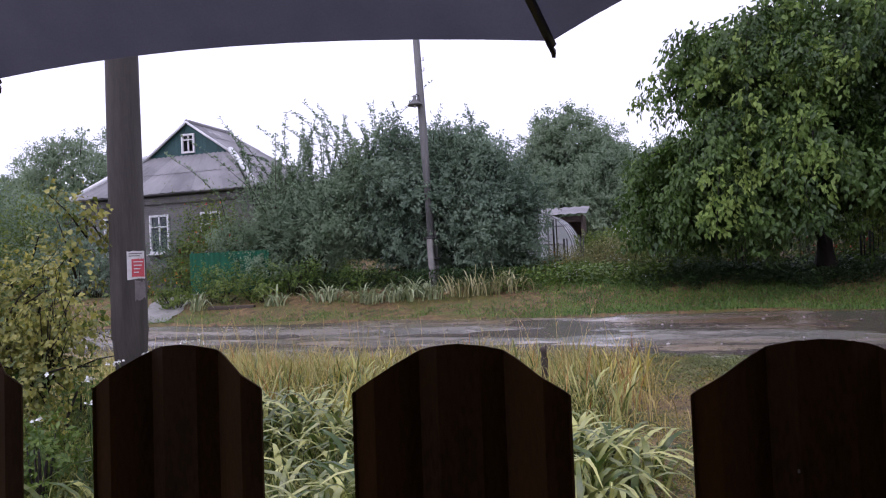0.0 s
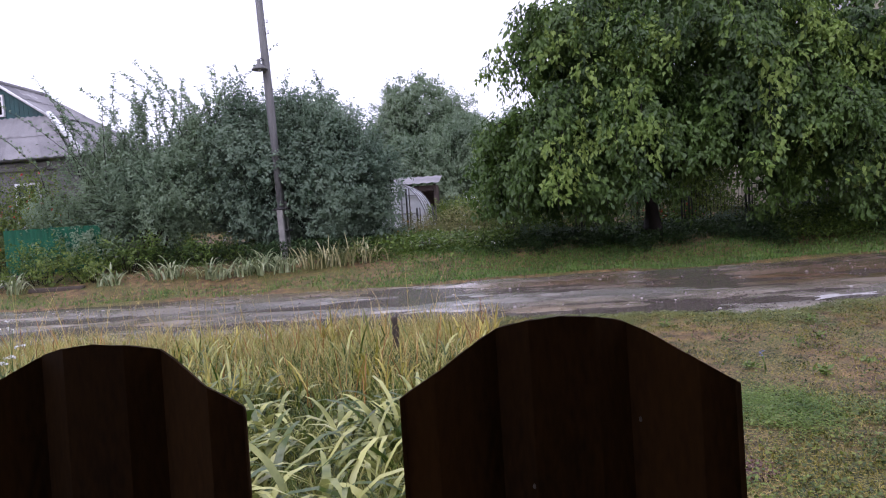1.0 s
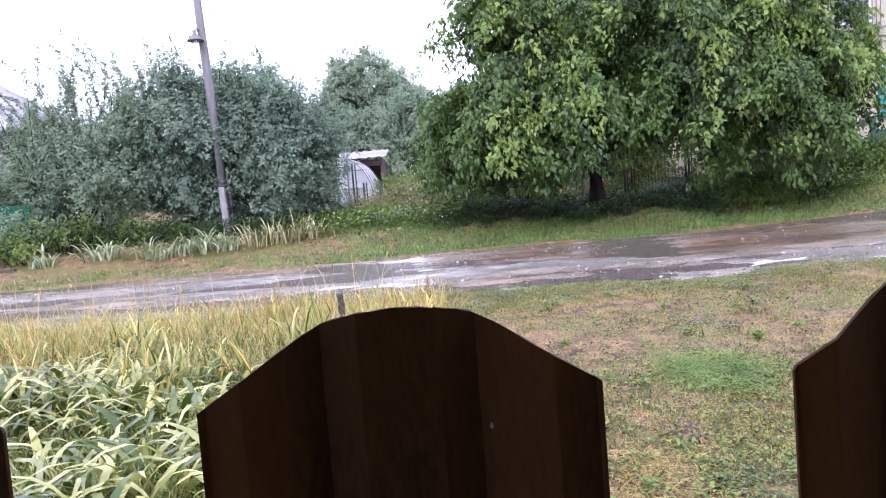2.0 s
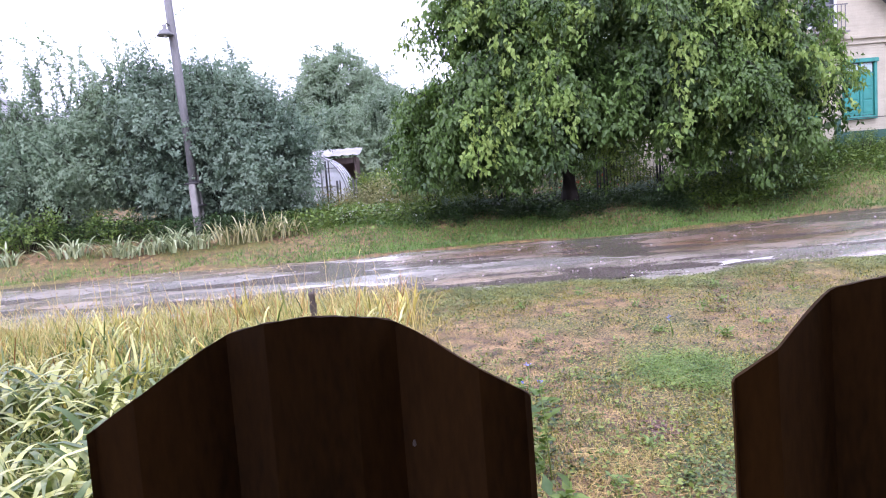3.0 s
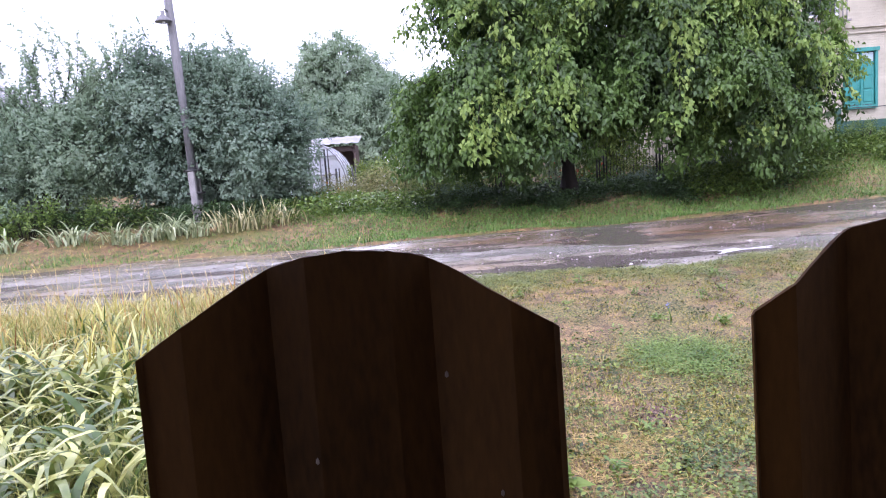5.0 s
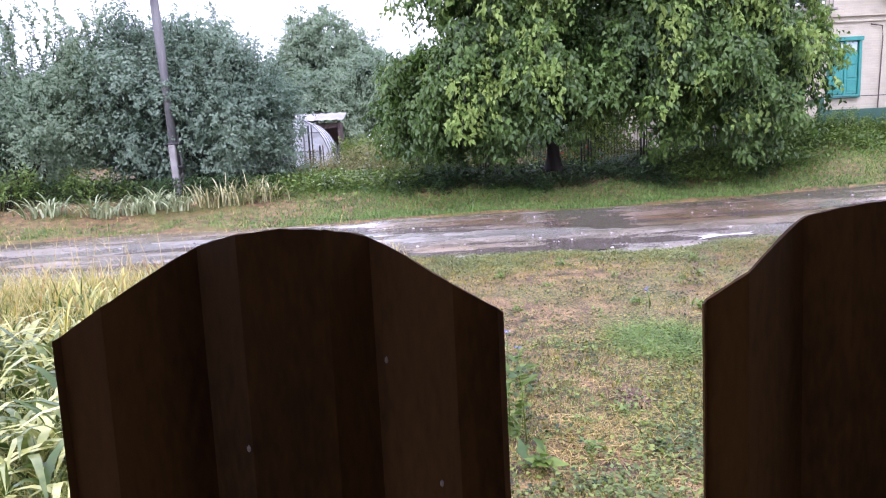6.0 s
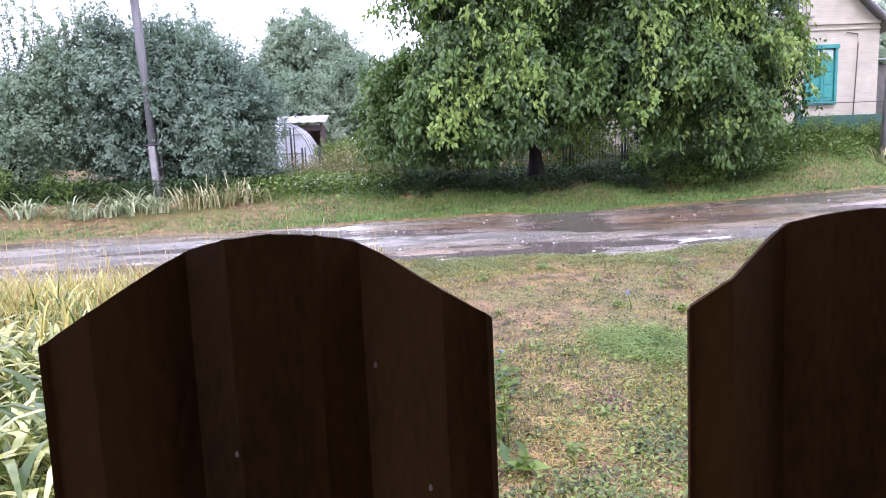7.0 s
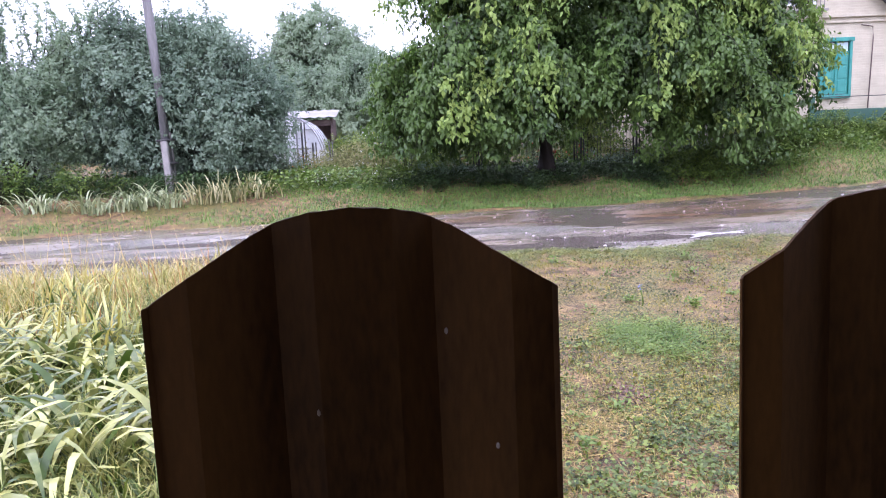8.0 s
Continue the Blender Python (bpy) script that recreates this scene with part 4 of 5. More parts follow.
def right_pole():
    x, y = 14.55, 17.6
    ob = thing("roadside_pole", pose(x, y, spot(x, y), 0, 2.0, 0), "grey weathered pole with paper notices on the verge", "pole")
    part("shaft", tube([(0, 0, -0.3), (0, 0, 3), (0, 0, 8)], [0.16, 0.14, 0.11], 14), POLE_FAR, ob, soft=True)
    for k, (zz, h) in enumerate(((1.25, 0.28), (0.85, 0.3), (0.6, 0.2))):
        part("notice", box(0.16, 0.012, h, 0.09, -0.15, zz + 0.2, 0.002), PAPER, ob)


near_pole()
far_pole()
right_pole()

# stake in the bed
stake = thing("wooden_stake", pose(-0.92, 6.3, spot(-0.92, 6.3) - 0.04, 2, -2, 12), "short rotten dark wooden stake in the flower bed", "stake")
part("shaft", tube([(0, 0, -0.1), (0, 0, 0.2), (0.005, 0, 0.4), (0.0, 0, 0.5), (0.006, 0, 0.52)], [0.04, 0.037, 0.036, 0.034, 0.02], 8), STAKE, stake)
part("splinter", tube([(0.02, 0, 0.42), (0.032, 0.0, 0.55)], [0.012, 0.006], 5), STAKE, stake)


# ---- house with the teal gable ----
def slate_slope(parent, corners, nx, nz, name="roof_sheet"):
    """Slate sheets over a four-cornered slope (bottom left, bottom right, top right, top left), each a corrugated sheet."""
    bl, br, tr, tl = [Vector(c) for c in corners]
    nrm = (br - bl).cross(tl - bl).normalized()
    for j in range(nz):
        for i in range(nx):
            v, f = [], []
            N = 12
            for q in range(2):
                for k in range(N + 1):
                    s = (i + (k / N) * 0.994) / nx
                    t = (j + q * 1.03) / nz
                    a, b = bl.lerp(tl, t), br.lerp(tr, t)
                    pnt = a.lerp(b, s) + nrm * (0.018 * math.sin(k / N * 6 * math.pi) + 0.02 * (1 - q) + 0.03)
                    v.append(pnt)
            f = [(k, k + 1, N + 2 + k, N + 1 + k) for k in range(N)]
            part(name, ([tuple(p) for p in v], f), SLATE, parent)


def window(parent, x, y, z, w, h, frame_mat, bars=1, cross=True, sill=True):
    """A framed window on a wall that faces -y."""
    wd = part("window", box(w, 0.04, h, x, y + 0.03, z), GLASS, parent, "dark glass window in a painted frame")
    t = 0.07
    for nm, bx in (("window_frame", (w + t, 0.09, t, x, y - 0.02, z - t / 2)), ("window_frame", (w + t, 0.09, t, x, y - 0.02, z + h - t / 2)),
                   ("window_frame", (t, 0.09, h, x - w / 2, y - 0.021, z)), ("window_frame", (t, 0.09, h, x + w / 2, y - 0.021, z))):
        part(nm, box(*bx, 0.008), frame_mat, wd)
    for k in range(bars):
        part("mullion", box(0.05, 0.07, h, x - w / 2 + w * (k + 1) / (bars + 1), y - 0.01, z, 0.006), frame_mat, wd)
    if cross:
        part("transom", box(w, 0.07, 0.045, x, y - 0.012, z + h * 0.68, 0.006), frame_mat, wd)
    if sill:
        part("sill", box(w + 0.2, 0.2, 0.06, x, y - 0.08, z - 0.1, 0.01), WHITE, wd)
    return wd


def teal_house():
    X, Y0, Y1 = -15.95, 19.9, 26.6
    g = spot(X, Y0)
    ob = thing("village_house", pose(X, Y0, g), "grey brick cottage with slate roof and dark teal gable", "house")
    e, gy_, rid = 4.02 - g, 1.3, 6.84 - g
    half, gh, gb = 3.9, 1.8, 5.62 - g
    part("wall", box(7.2, 6.4, e + 0.05, 0, 3.2, -0.3, 0.02), GREYBRICK, ob, "grey silicate brick walls")
    part("cornice", box(7.4, 0.12, 0.25, 0, -0.06, e - 0.3, 0.02), GREYBRICK, ob)
    part("gable", prism([(-gh, gb), (gh, gb), (0, rid)], gy_, gy_ + 0.12), TEAL, ob, "dark teal boarded gable")
    for k in range(-11, 12):
        x0, x1 = k * 0.155, k * 0.155 + 0.147
        top = lambda q: gb + (rid - gb) * (1 - abs(q) / gh)
        if abs(x0) < gh and abs(x1) < gh:
            part("gable_board", prism([(x0, gb), (x1, gb), (x1, top(x1)), (x0, top(x0))], gy_ - 0.02, gy_ - 0.002), TEAL, ob)
    window(ob, 0.0, gy_ - 0.03, gb + 0.12, 0.5, 0.66, WHITE, 1, True, False)
    b = -0.45
    slate_slope(ob, [(-half, b, e), (half, b, e), (gh, gy_, gb), (-gh, gy_, gb)], 6, 2)
    ry = gy_ + 2.6
    back = 6.9
    slate_slope(ob, [(half, b, e), (half, back, e), (0.0, ry, rid), (gh, gy_, gb)], 7, 4)
    slate_slope(ob, [(-half, back, e), (-half, b, e), (-gh, gy_, gb), (0.0, ry, rid)], 7, 4)
    deck = bmesh.new()
    pts = [(-half, b, e), (half, b, e), (half, back, e), (-half, back, e), (gh, gy_, gb), (-gh, gy_, gb), (0, gy_, rid), (0, ry, rid)]
    vs = [deck.verts.new(p) for p in pts]
    for fc in ((0, 1, 4, 5), (1, 2, 7, 6, 4), (0, 5, 6, 7, 3), (2, 3, 7), (0, 3, 2, 1)):
        deck.faces.new([vs[i] for i in fc])
    bmesh.ops.recalc_face_normals(deck, faces=deck.faces)
    part("roof_deck", deck, SLATE, ob)
    for s in (1, -1):
        slate_slope(ob, [(s * gh, gy_ - 0.12, gb), (s * gh, ry, gb + 0.0), (0, ry, rid), (0, gy_ - 0.12, rid)] if s > 0 else [(-gh, ry, gb), (-gh, gy_ - 0.12, gb), (0, gy_ - 0.12, rid), (0, ry, rid)], 3, 2)
        part("bargeboard", tube([(s * (gh + 0.06), gy_ - 0.14, gb - 0.03), (0, gy_ - 0.14, rid + 0.03)], [0.045, 0.045], 6), WHITE, ob)
        part("hip_cap", tube([(s * half, b, e + 0.06), (s * (gh + .03), gy_ - 0.1, gb + 0.07)], [0.1, 0.1], 8), WHITE, ob, "pale zinc hip capping")
    part("ridge_cap", tube([(0, gy_ - 0.1, rid + 0.05), (0, ry, rid + 0.05)], [0.09, 0.09], 8), SLATE, ob)
    part("ridge_patch", box(0.2, 0.7, 0.02, 0.42, gy_ + 1.0, rid - 0.27, rot=pose(0, 0, 0, 0, 33, 0)), WHITE, ob, "pale metal roof patch")
    window(ob, -0.4, -0.02, 2.0 - g, 0.75, 1.3, WHITE)
    window(ob, 1.75, -0.02, 2.0 - g, 0.75, 1.3, WHITE)
    window(ob, -2.4, -0.02, 2.0 - g, 0.75, 1.3, WHITE)


teal_house()


def low_shed(x, y, w, d, h, label, wall, rot=0):
    g = spot(x, y)
    ob = thing("garden_shed", pose(x, y, g, 0, 0, rot), label, "shed")
    part("wall", box(w, 0.1, h, 0, d, -0.2, 0.01), wall, ob)
    for s in (-1, 1):
        part("side_wall", box(0.1, d - 0.12, h, s * (w / 2 - 0.05), d / 2 - 0.01, -0.2, 0.01), wall, ob)
    part("lintel", box(w - 0.22, 0.1, 0.25, 0, 0.1, h - 0.5, 0.01), wall, ob)
    slate_slope(ob, [(-w / 2 - 0.2, -0.3, h - 0.2), (w / 2 + 0.2, -0.3, h - 0.2), (w / 2 + 0.2, d + 0.2, h + 0.25), (-w / 2 - 0.2, d + 0.2, h + 0.25)], max(2, int(w)), 1)
    return ob


low_shed(-3.15, 29.5, 2.1, 2.0, 2.0, "low open garden shed with slate roof", RUST)
low_shed(-22.5, 21.5, 4.4, 4, 3.2, "grey outbuilding with shallow slate roof", GREYBRICK)
low_shed(19.6, 21.5, 3.0, 3, 2.3, "pale shed with slate roof", CONCRETE)

# ---- greenhouse and iron gate ----
gx0, gy0 = -3.38, 24.0
gh_ = thing("greenhouse", pose(gx0, gy0, spot(gx0, gy0)), "arched polytunnel greenhouse of clouded film", "greenhouse")
v, f = [], []
for j in range(9):
    for i in range(17):
        a = math.pi * i / 16
        v.append((-1.3 * math.cos(a), j * 0.5, 1.95 * math.sin(a) ** 0.85))
for j in range(8):
    for i in range(16):
        q = j * 17 + i
        f.append((q, q + 1, q + 18, q + 17))
part("cover", (v, f), FILM, gh_, soft=True)
part("end_wall", prism([(-1.29 * math.cos(math.pi * i / 16), 1.94 * math.sin(math.pi * i / 16) ** 0.85) for i in range(17)], 0.02, 0.03), FILM, gh_)
for j in range(0, 9, 2):
    part("hoop", tube([(-1.31 * math.cos(math.pi * i / 16), j * 0.5 - 0.02, 1.96 * math.sin(math.pi * i / 16) ** 0.85) for i in range(17)], [0.02] * 17, 6), STEEL, gh_)
for x in (-0.4, 0.4):
    part("door_post", box(0.05, 0.05, 1.85, x, -0.03, 0, 0.004), STEEL, gh_)
for z in (0.75, 1.4):
    part("cross_bar", box(2.0, 0.03, 0.04, 0, -0.05, z, 0.004), STEEL, gh_)

lt = thing("low_tunnel", pose(-8.0, 20.9, spot(-8.0, 20.9), 0, 0, 20), "low tunnel of pale plastic film behind the cherry", "plant tunnel")
v = [(-0.55 * math.cos(math.pi * i / 10), j * 0.6, 0.9 * math.sin(math.pi * i / 10)) for j in range(5) for i in range(11)]
part("cover", (v, [(j * 11 + i, j * 11 + i + 1, j * 11 + i + 12, j * 11 + i + 11) for j in range(4) for i in range(10)]), FILM, lt, soft=True)
for j in range(5):
    part("hoop", tube([(-0.56 * math.cos(math.pi * i / 10), j * 0.6, 0.91 * math.sin(math.pi * i / 10)) for i in range(11)], [0.012] * 11, 5), STEEL, lt)


def iron_panel(x, y, w, h, rails, bars, label, posts=True):
    ob = thing("iron_fence_panel", pose(x, y, spot(x, y)), label, "fence", "iron fence along the plot")
    if posts:
        for s in (0, w):
            part("post", tube([(s, 0, -0.2), (s, 0, h)], [0.03, 0.03], 8), IRON, ob)
            part("post", tube([(s + 0.09, 0.03, -0.2), (s + 0.09, 0.03, h)], [0.02, 0.02], 6), IRON, ob)
    for k in range(rails):
        zz = 0.15 + (h - 0.25) * k / max(rails - 1, 1)
        part("rail", tube([(0, 0, zz), (w, 0, zz)], [0.016, 0.016], 6), IRON, ob)
    for k in range(1, bars):
        part("bar", tube([(w * k / bars, 0.012, 0.1), (w * k / bars, 0.012, h - 0.05)], [0.006, 0.006], 5), IRON, ob)
    return ob


iron_panel(-3.0, 20.6, 0.6, 1.7, 2, 1, "black iron pipe gate frame between plots")
iron_panel(-2.1, 20.7, 0.5, 1.1, 1, 1, "short black iron posts between plots")
iron_panel(0.0, 19.6, 2.7, 1.35, 2, 14, "black iron fence panel in weeds")
iron_panel(2.85, 19.6, 2.9, 1.35, 2, 14, "black iron fence panel in weeds")
iron_panel(5.9, 19.4, 1.6, 1.45, 2, 16, "black iron fence panel beneath the mulberry")
iron_panel(7.6, 19.4, 2.6, 1.3, 2, 12, "black iron fence panel beneath the mulberry")

# green sheet fence in front of the teal house
gf = thing("green_sheet_fence", pose(-13.3, 17.4, spot(-12, 17.4) + 0.03), "bright green profiled metal sheet fence", "fence")
prof = []
for i in range(14):
    x = i * 0.2
    prof += [(x, 0.0), (x + 0.06, 0.0), (x + 0.08, 0.03), (x + 0.16, 0.03), (x + 0.18, 0.0)]
v = [(x, d, z) for z in (0.0, 1.25) for x, d in prof] + [(x, d + 0.004, z) for z in (0.0, 1.25) for x, d in prof]
n = len(prof)
part("sheet", (v, [(i, i + 1, n + i + 1, n + i) for i in range(n - 1)] + [(2 * n + i + 1, 2 * n + i, 3 * n + i, 3 * n + i + 1) for i in range(n - 1)]), GREENMETAL, gf)
for x in (0.05, 1.35, 2.7):
    part("post", box(0.06, 0.06, 1.5, x, 0.08, -0.2, 0.004), GREENPAINT, gf)


# ---- cream brick house ----
def cream_house():
    x0, y0 = 12.55, 20.3
    g = spot(14.5, 20.0)
    ob = thing("brick_house", pose(x0, y0, g, 0, 0, -4), "cream silicate brick house with turquoise shuttered windows", "house")
    half, eave, peak = 3.6, 4.95 - g, 8.3 - g
    part("wall", prism([(-half, -0.4), (half, -0.4), (half, eave), (0, peak), (-half, eave)], 0, 8.0), CREAM, ob, "cream brick gable wall")
    part("band", box(2 * half + 0.04, 0.08, 0.1, 0, -0.04, eave - 0.05, 0.01), CREAM, ob)
    part("band", box(2 * half + 0.02, 0.05, 0.06, 0, -0.025, eave - 0.22, 0.01), CREAM, ob)
    for s in (1, -1):
        slope = (peak - eave) / half
        slate_slope(ob, ([(half + 0.35, -0.35, eave - 0.35 * slope), (half + 0.35, 8.2, eave - 0.35 * slope), (0, 8.2, peak + 0.05), (0, -0.35, peak + 0.05)] if s > 0 else
                         [(-half - 0.35, 8.2, eave - 0.35 * slope), (-half - 0.35, -0.35, eave - 0.35 * slope), (0, -0.35, peak + 0.05), (0, 8.2, peak + 0.05)]), 6, 4)
        part("bargeboard", tube([(s * (half + 0.36), -0.36, eave - 0.36 * slope), (0, -0.36, peak + 0.03)], [0.07, 0.07], 6), SLATE, ob)
    for wx in (1.72, -0.1, -1.9):
        z = 2.55 - g
        w, h = 0.86, 1.62
        wd = part("window", box(w, 0.04, h, wx, -0.025, z), GLASS, ob, "window in a turquoise frame with white curtain glare")
        for bx in ((w + 0.16, 0.12, 0.1, wx, -0.06, z - 0.1), (w + 0.22, 0.16, 0.12, wx, -0.08, z + h), (0.09, 0.12, h, wx - w / 2 - 0.035, -0.06, z), (0.09, 0.12, h, wx + w / 2 + 0.035, -0.06, z), (0.05, 0.1, h, wx, -0.06, z)):
            part("window_frame", box(*bx, 0.008), SHUTTER, wd)
        for s in (-1, 1):
            cxs = wx + s * w / 4
            sh = part("shutter", box(w / 2 - 0.05, 0.04, h * 0.80, cxs, -0.06, z + 0.02, 0.008), SHUTTER, wd)
            for zz, hh in ((0.06, 0.22), (0.31, 0.22), (0.56, 0.2)):
                part("shutter_panel", box(w / 2 - 0.15, 0.03, h * hh, cxs, -0.082, z + h * zz, 0.012), SHUTTER, wd)
            # The curtain colour also holds the pale reflection of the upper pane.
            part("curtain", box(w / 2 - 0.08, 0.01, h * 0.16, cxs, -0.052, z + h * 0.82), CURTAIN, wd, "pale curtain at the upper pane, reflection put into its colour")
    part("window", box(0.9, 0.04, 1.0, 0.55, -0.025, 5.35 - g), GLASS, ob)
    part("window_frame", box(1.0, 0.08, 0.06, 0.55, -0.05, 5.3 - g), WHITE, ob)
    part("window_frame", box(0.06, 0.08, 1.0, 1.0, -0.05, 5.37 - g), WHITE, ob)
    for k in range(9):
        part("balcony_bar", box(0.02, 0.02, 0.75, 0.2 + k * 0.12, -0.32, 5.15 - g), POLE_FAR, ob)
    part("balcony_rail", box(1.1, 0.03, 0.03, 0.68, -0.32, 5.9 - g), POLE_FAR, ob)
    part("balcony_slab", box(1.2, 0.36, 0.06, 0.68, -0.19, 5.08 - g, 0.008), CONCRETE, ob)
    part("drainpipe", tube([(half - 1.1, -0.06, eave - 0.3), (half - 0.75, -0.07, eave - 0.36), (half - 0.72, -0.07, eave - 0.7), (half - 0.8, -0.07, 0.1)], [0.018] * 4, 8), RUST, ob)
    fence2 = thing("low_green_fence", pose(14.6, 19.1, spot(14.6, 19.1)), "dark green low sheet fence with pipe rail", "fence")
    part("panel", box(2.85, 0.03, 0.85, -0.24, 0.05, -0.1, 0.004), GREENPAINT, fence2)
    for x in (-1.7, 1.25):
        part("post", box(0.14, 0.12, 1.25, x, 0.05, -0.1, 0.008), GREENPAINT, fence2)
    part("rail", tube([(-1.75, 0, 1.12), (1.6, 0, 1.12)], [0.014, 0.014], 6), IRON, fence2)


cream_house()


# ---- path and kerb ----
def strip_path(x0, y0, x1, y1, w, n=24):
    v, f = [], []
    r = random.Random(2)
    for i in range(n + 1):
        t = i / n
        for s in (-1, -0.5, 0, 0.5, 1):
            x = x0 + (x1 - x0) * t + s * w * (1 + r.uniform(-0.12, 0.12)) / 2
            y = y0 + (y1 - y0) * t
            v.append((x, y, spot(x, y) + 0.03 - 0.012 * abs(s)))
    for i in range(n):
        for k in range(4):
            a = i * 5 + k
            f.append((a, a + 1, a + 6, a + 5))
    return v, f


tagged(part("path", strip_path(-12.35, 14.1, -13.9, 18.4, 1.25), PAVING, soft=True), "wet paved path leading up to the cottage", "path", kind="structure")
kb = thing("timber_beam", pose(-10.75, 15.7, spot(-10.75, 15.7), 0, 0, 3), "weathered dark timber beam lying on the verge", "beam")
part("beam", box(1.4, 0.16, 0.12, 0, 0, -0.04, 0.02), STAKE, kb)

# Flat pale mesh whose colour stands for a whitish reflection on the wet road.
def pale_patch(x, y, rx_, ry_):
    v, f = [(x, y, float(road_height(np.array([x]), np.array([y]))[0]) + 0.022)], []
    for i in range(40):
        q = 2 * math.pi * i / 40
        k = 1 + 0.12 * math.sin(3 * q + 1) + 0.08 * math.sin(7 * q)
        px, py = x + rx_ * k * math.cos(q), y + ry_ * k * math.sin(q)
        v.append((px, py, max(float(road_height(np.array([px]), np.array([py]))[0]) - 0.003, -0.036)))
        f.append((0, 1 + i, 1 + (i + 1) % 40))
    return v, f


tagged(part("sky_sheen_patch", pale_patch(4.8, 9.45, 0.66, 0.3), PALE_PATCH, soft=True), "pale patch coloured as a sky reflection on the wet road", "road patch", kind="structure")

# ---- stones on the road ----
sr = random.Random(9)
stone_meshes = []
for k in range(5):
    bm = bmesh.new()
    bmesh.ops.create_icosphere(bm, subdivisions=1, radius=1)
    for vv in bm.verts:
        vv.co = Vector((vv.co.x, vv.co.y * 0.8, vv.co.z * 0.5)) * sr.uniform(0.75, 1.2)
    me = bpy.data.meshes.new("stone")
    bm.to_mesh(me)
    bm.free()
    me.materials.append(STONE)
    stone_meshes.append(me)
for k in range(230):
    x = sr.uniform(-10, 12)
    u = sr.choice([sr.uniform(0.03, 0.3), sr.uniform(0.55, 0.98)])
    y = float(road_near(np.float64(x)) + (road_far(np.float64(x)) - road_near(np.float64(x))) * u)
    s = sr.uniform(0.01, 0.038)
    ob = new("stone", sr.choice(stone_meshes))
    ob.matrix_basis = pose(x, y, float(road_height(np.array([x]), np.array([y]))[0]) + s * 0.25, 0, 0, sr.uniform(0, 360)) @ Matrix.Diagonal((s, s, s, 1))
    tagged(ob, "small pale wet stone on the road", "stone", "stones on the road")

gr = np.random.default_rng(14)
n = 6000
xx = gr.uniform(-11, 13, n)
uu = np.where(gr.random(n) < 0.5, gr.uniform(0.0, 0.3, n), gr.uniform(0.5, 1.0, n))
yy = road_near(xx) + (road_far(xx) - road_near(xx)) * uu
zz = road_height(xx, yy)
sz = gr.uniform(0.006, 0.022, n)
corner = np.array([[1, 0, 0], [-0.5, 0.87, 0], [-0.5, -0.87, 0], [0, 0, 0.9]])
gv = np.stack([xx, yy, zz], 1)[:, None] + (corner[None] + gr.normal(size=(n, 4, 3)) * 0.25) * sz[:, None, None]
gi = np.arange(n)[:, None] * 4
GRAVEL = material("road_gravel", (0.06, 0.05, 0.043), (0.22, 0.195, 0.18), 0.85, 9, 0, 40, island=0.8, spec=0.15)
tagged(part("road_gravel", (gv.reshape(-1, 3), np.concatenate([gi + [0, 1, 3], gi + [1, 2, 3], gi + [2, 0, 3]])), GRAVEL), "loose wet gravel scattered along the road", "gravel", kind="stuff")


# ---- irises ----
def iris_plant(name, x, y, n, h, w, seed, leaf, label, spread=0.16, dr=(0.15, 0.75), group="irises"):
    rng = np.random.default_rng(seed)
    z = spot(x, y)
    ob = thing(name, pose(x, y, z), label, "iris", group)
    base = np.c_[rng.normal(size=(n, 2)) * spread, np.full(n, -0.02)]
    lean = rng.normal(size=(n, 2)) + base[:, :2] * 3
    part("leaves", blades(base, lean, h * rng.uniform(0.6, 1.15, n), w * rng.uniform(0.7, 1.2, n), rng.uniform(dr[0], dr[1], n), rng, 6), leaf, ob)
    return ob


ir = random.Random(12)
for k in range(36):
    x, y = ir.uniform(-3.2, -0.45), ir.uniform(2.6, 4.9)
    iris_plant("iris_plant", x, y, 25, ir.uniform(0.55, 0.8), 0.054, 300 + k, IRIS, "green iris clump with long arching strap leaves", dr=(0.45, 1.0))
for k in range(11):
    x, y = ir.uniform(-0.75, -0.12), ir.uniform(2.5, 4.3)
    iris_plant("iris_plant", x, y, 22, ir.uniform(0.5, 0.7), 0.05, 440 + k, IRIS, "green iris clump at the end of the bed", dr=(0.35, 0.98))
for k in range(34):
    x, y = ir.uniform(-5.0, -0.1), ir.uniform(4.6, 7.2)
    iris_plant("iris_plant", x, y, 18, ir.uniform(0.45, 0.66), 0.027, 340 + k, ir.choice([IRIS_DRY, IRIS, IRIS_DRY, IRIS]), "yellowed iris clump with dry strap leaves", dr=(0.1, 0.6))
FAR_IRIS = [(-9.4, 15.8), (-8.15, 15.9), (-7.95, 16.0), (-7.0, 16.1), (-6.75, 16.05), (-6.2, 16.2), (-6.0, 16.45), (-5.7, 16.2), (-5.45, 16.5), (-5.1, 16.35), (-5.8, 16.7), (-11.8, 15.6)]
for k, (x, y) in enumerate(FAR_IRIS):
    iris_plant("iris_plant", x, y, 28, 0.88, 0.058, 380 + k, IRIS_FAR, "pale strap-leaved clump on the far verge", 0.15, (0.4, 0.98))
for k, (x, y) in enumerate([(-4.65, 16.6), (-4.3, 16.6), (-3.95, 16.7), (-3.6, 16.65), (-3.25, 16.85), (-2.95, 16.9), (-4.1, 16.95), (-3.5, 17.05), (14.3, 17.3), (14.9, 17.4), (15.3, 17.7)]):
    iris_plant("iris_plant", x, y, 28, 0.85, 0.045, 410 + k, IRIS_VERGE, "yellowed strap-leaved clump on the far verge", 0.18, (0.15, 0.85))


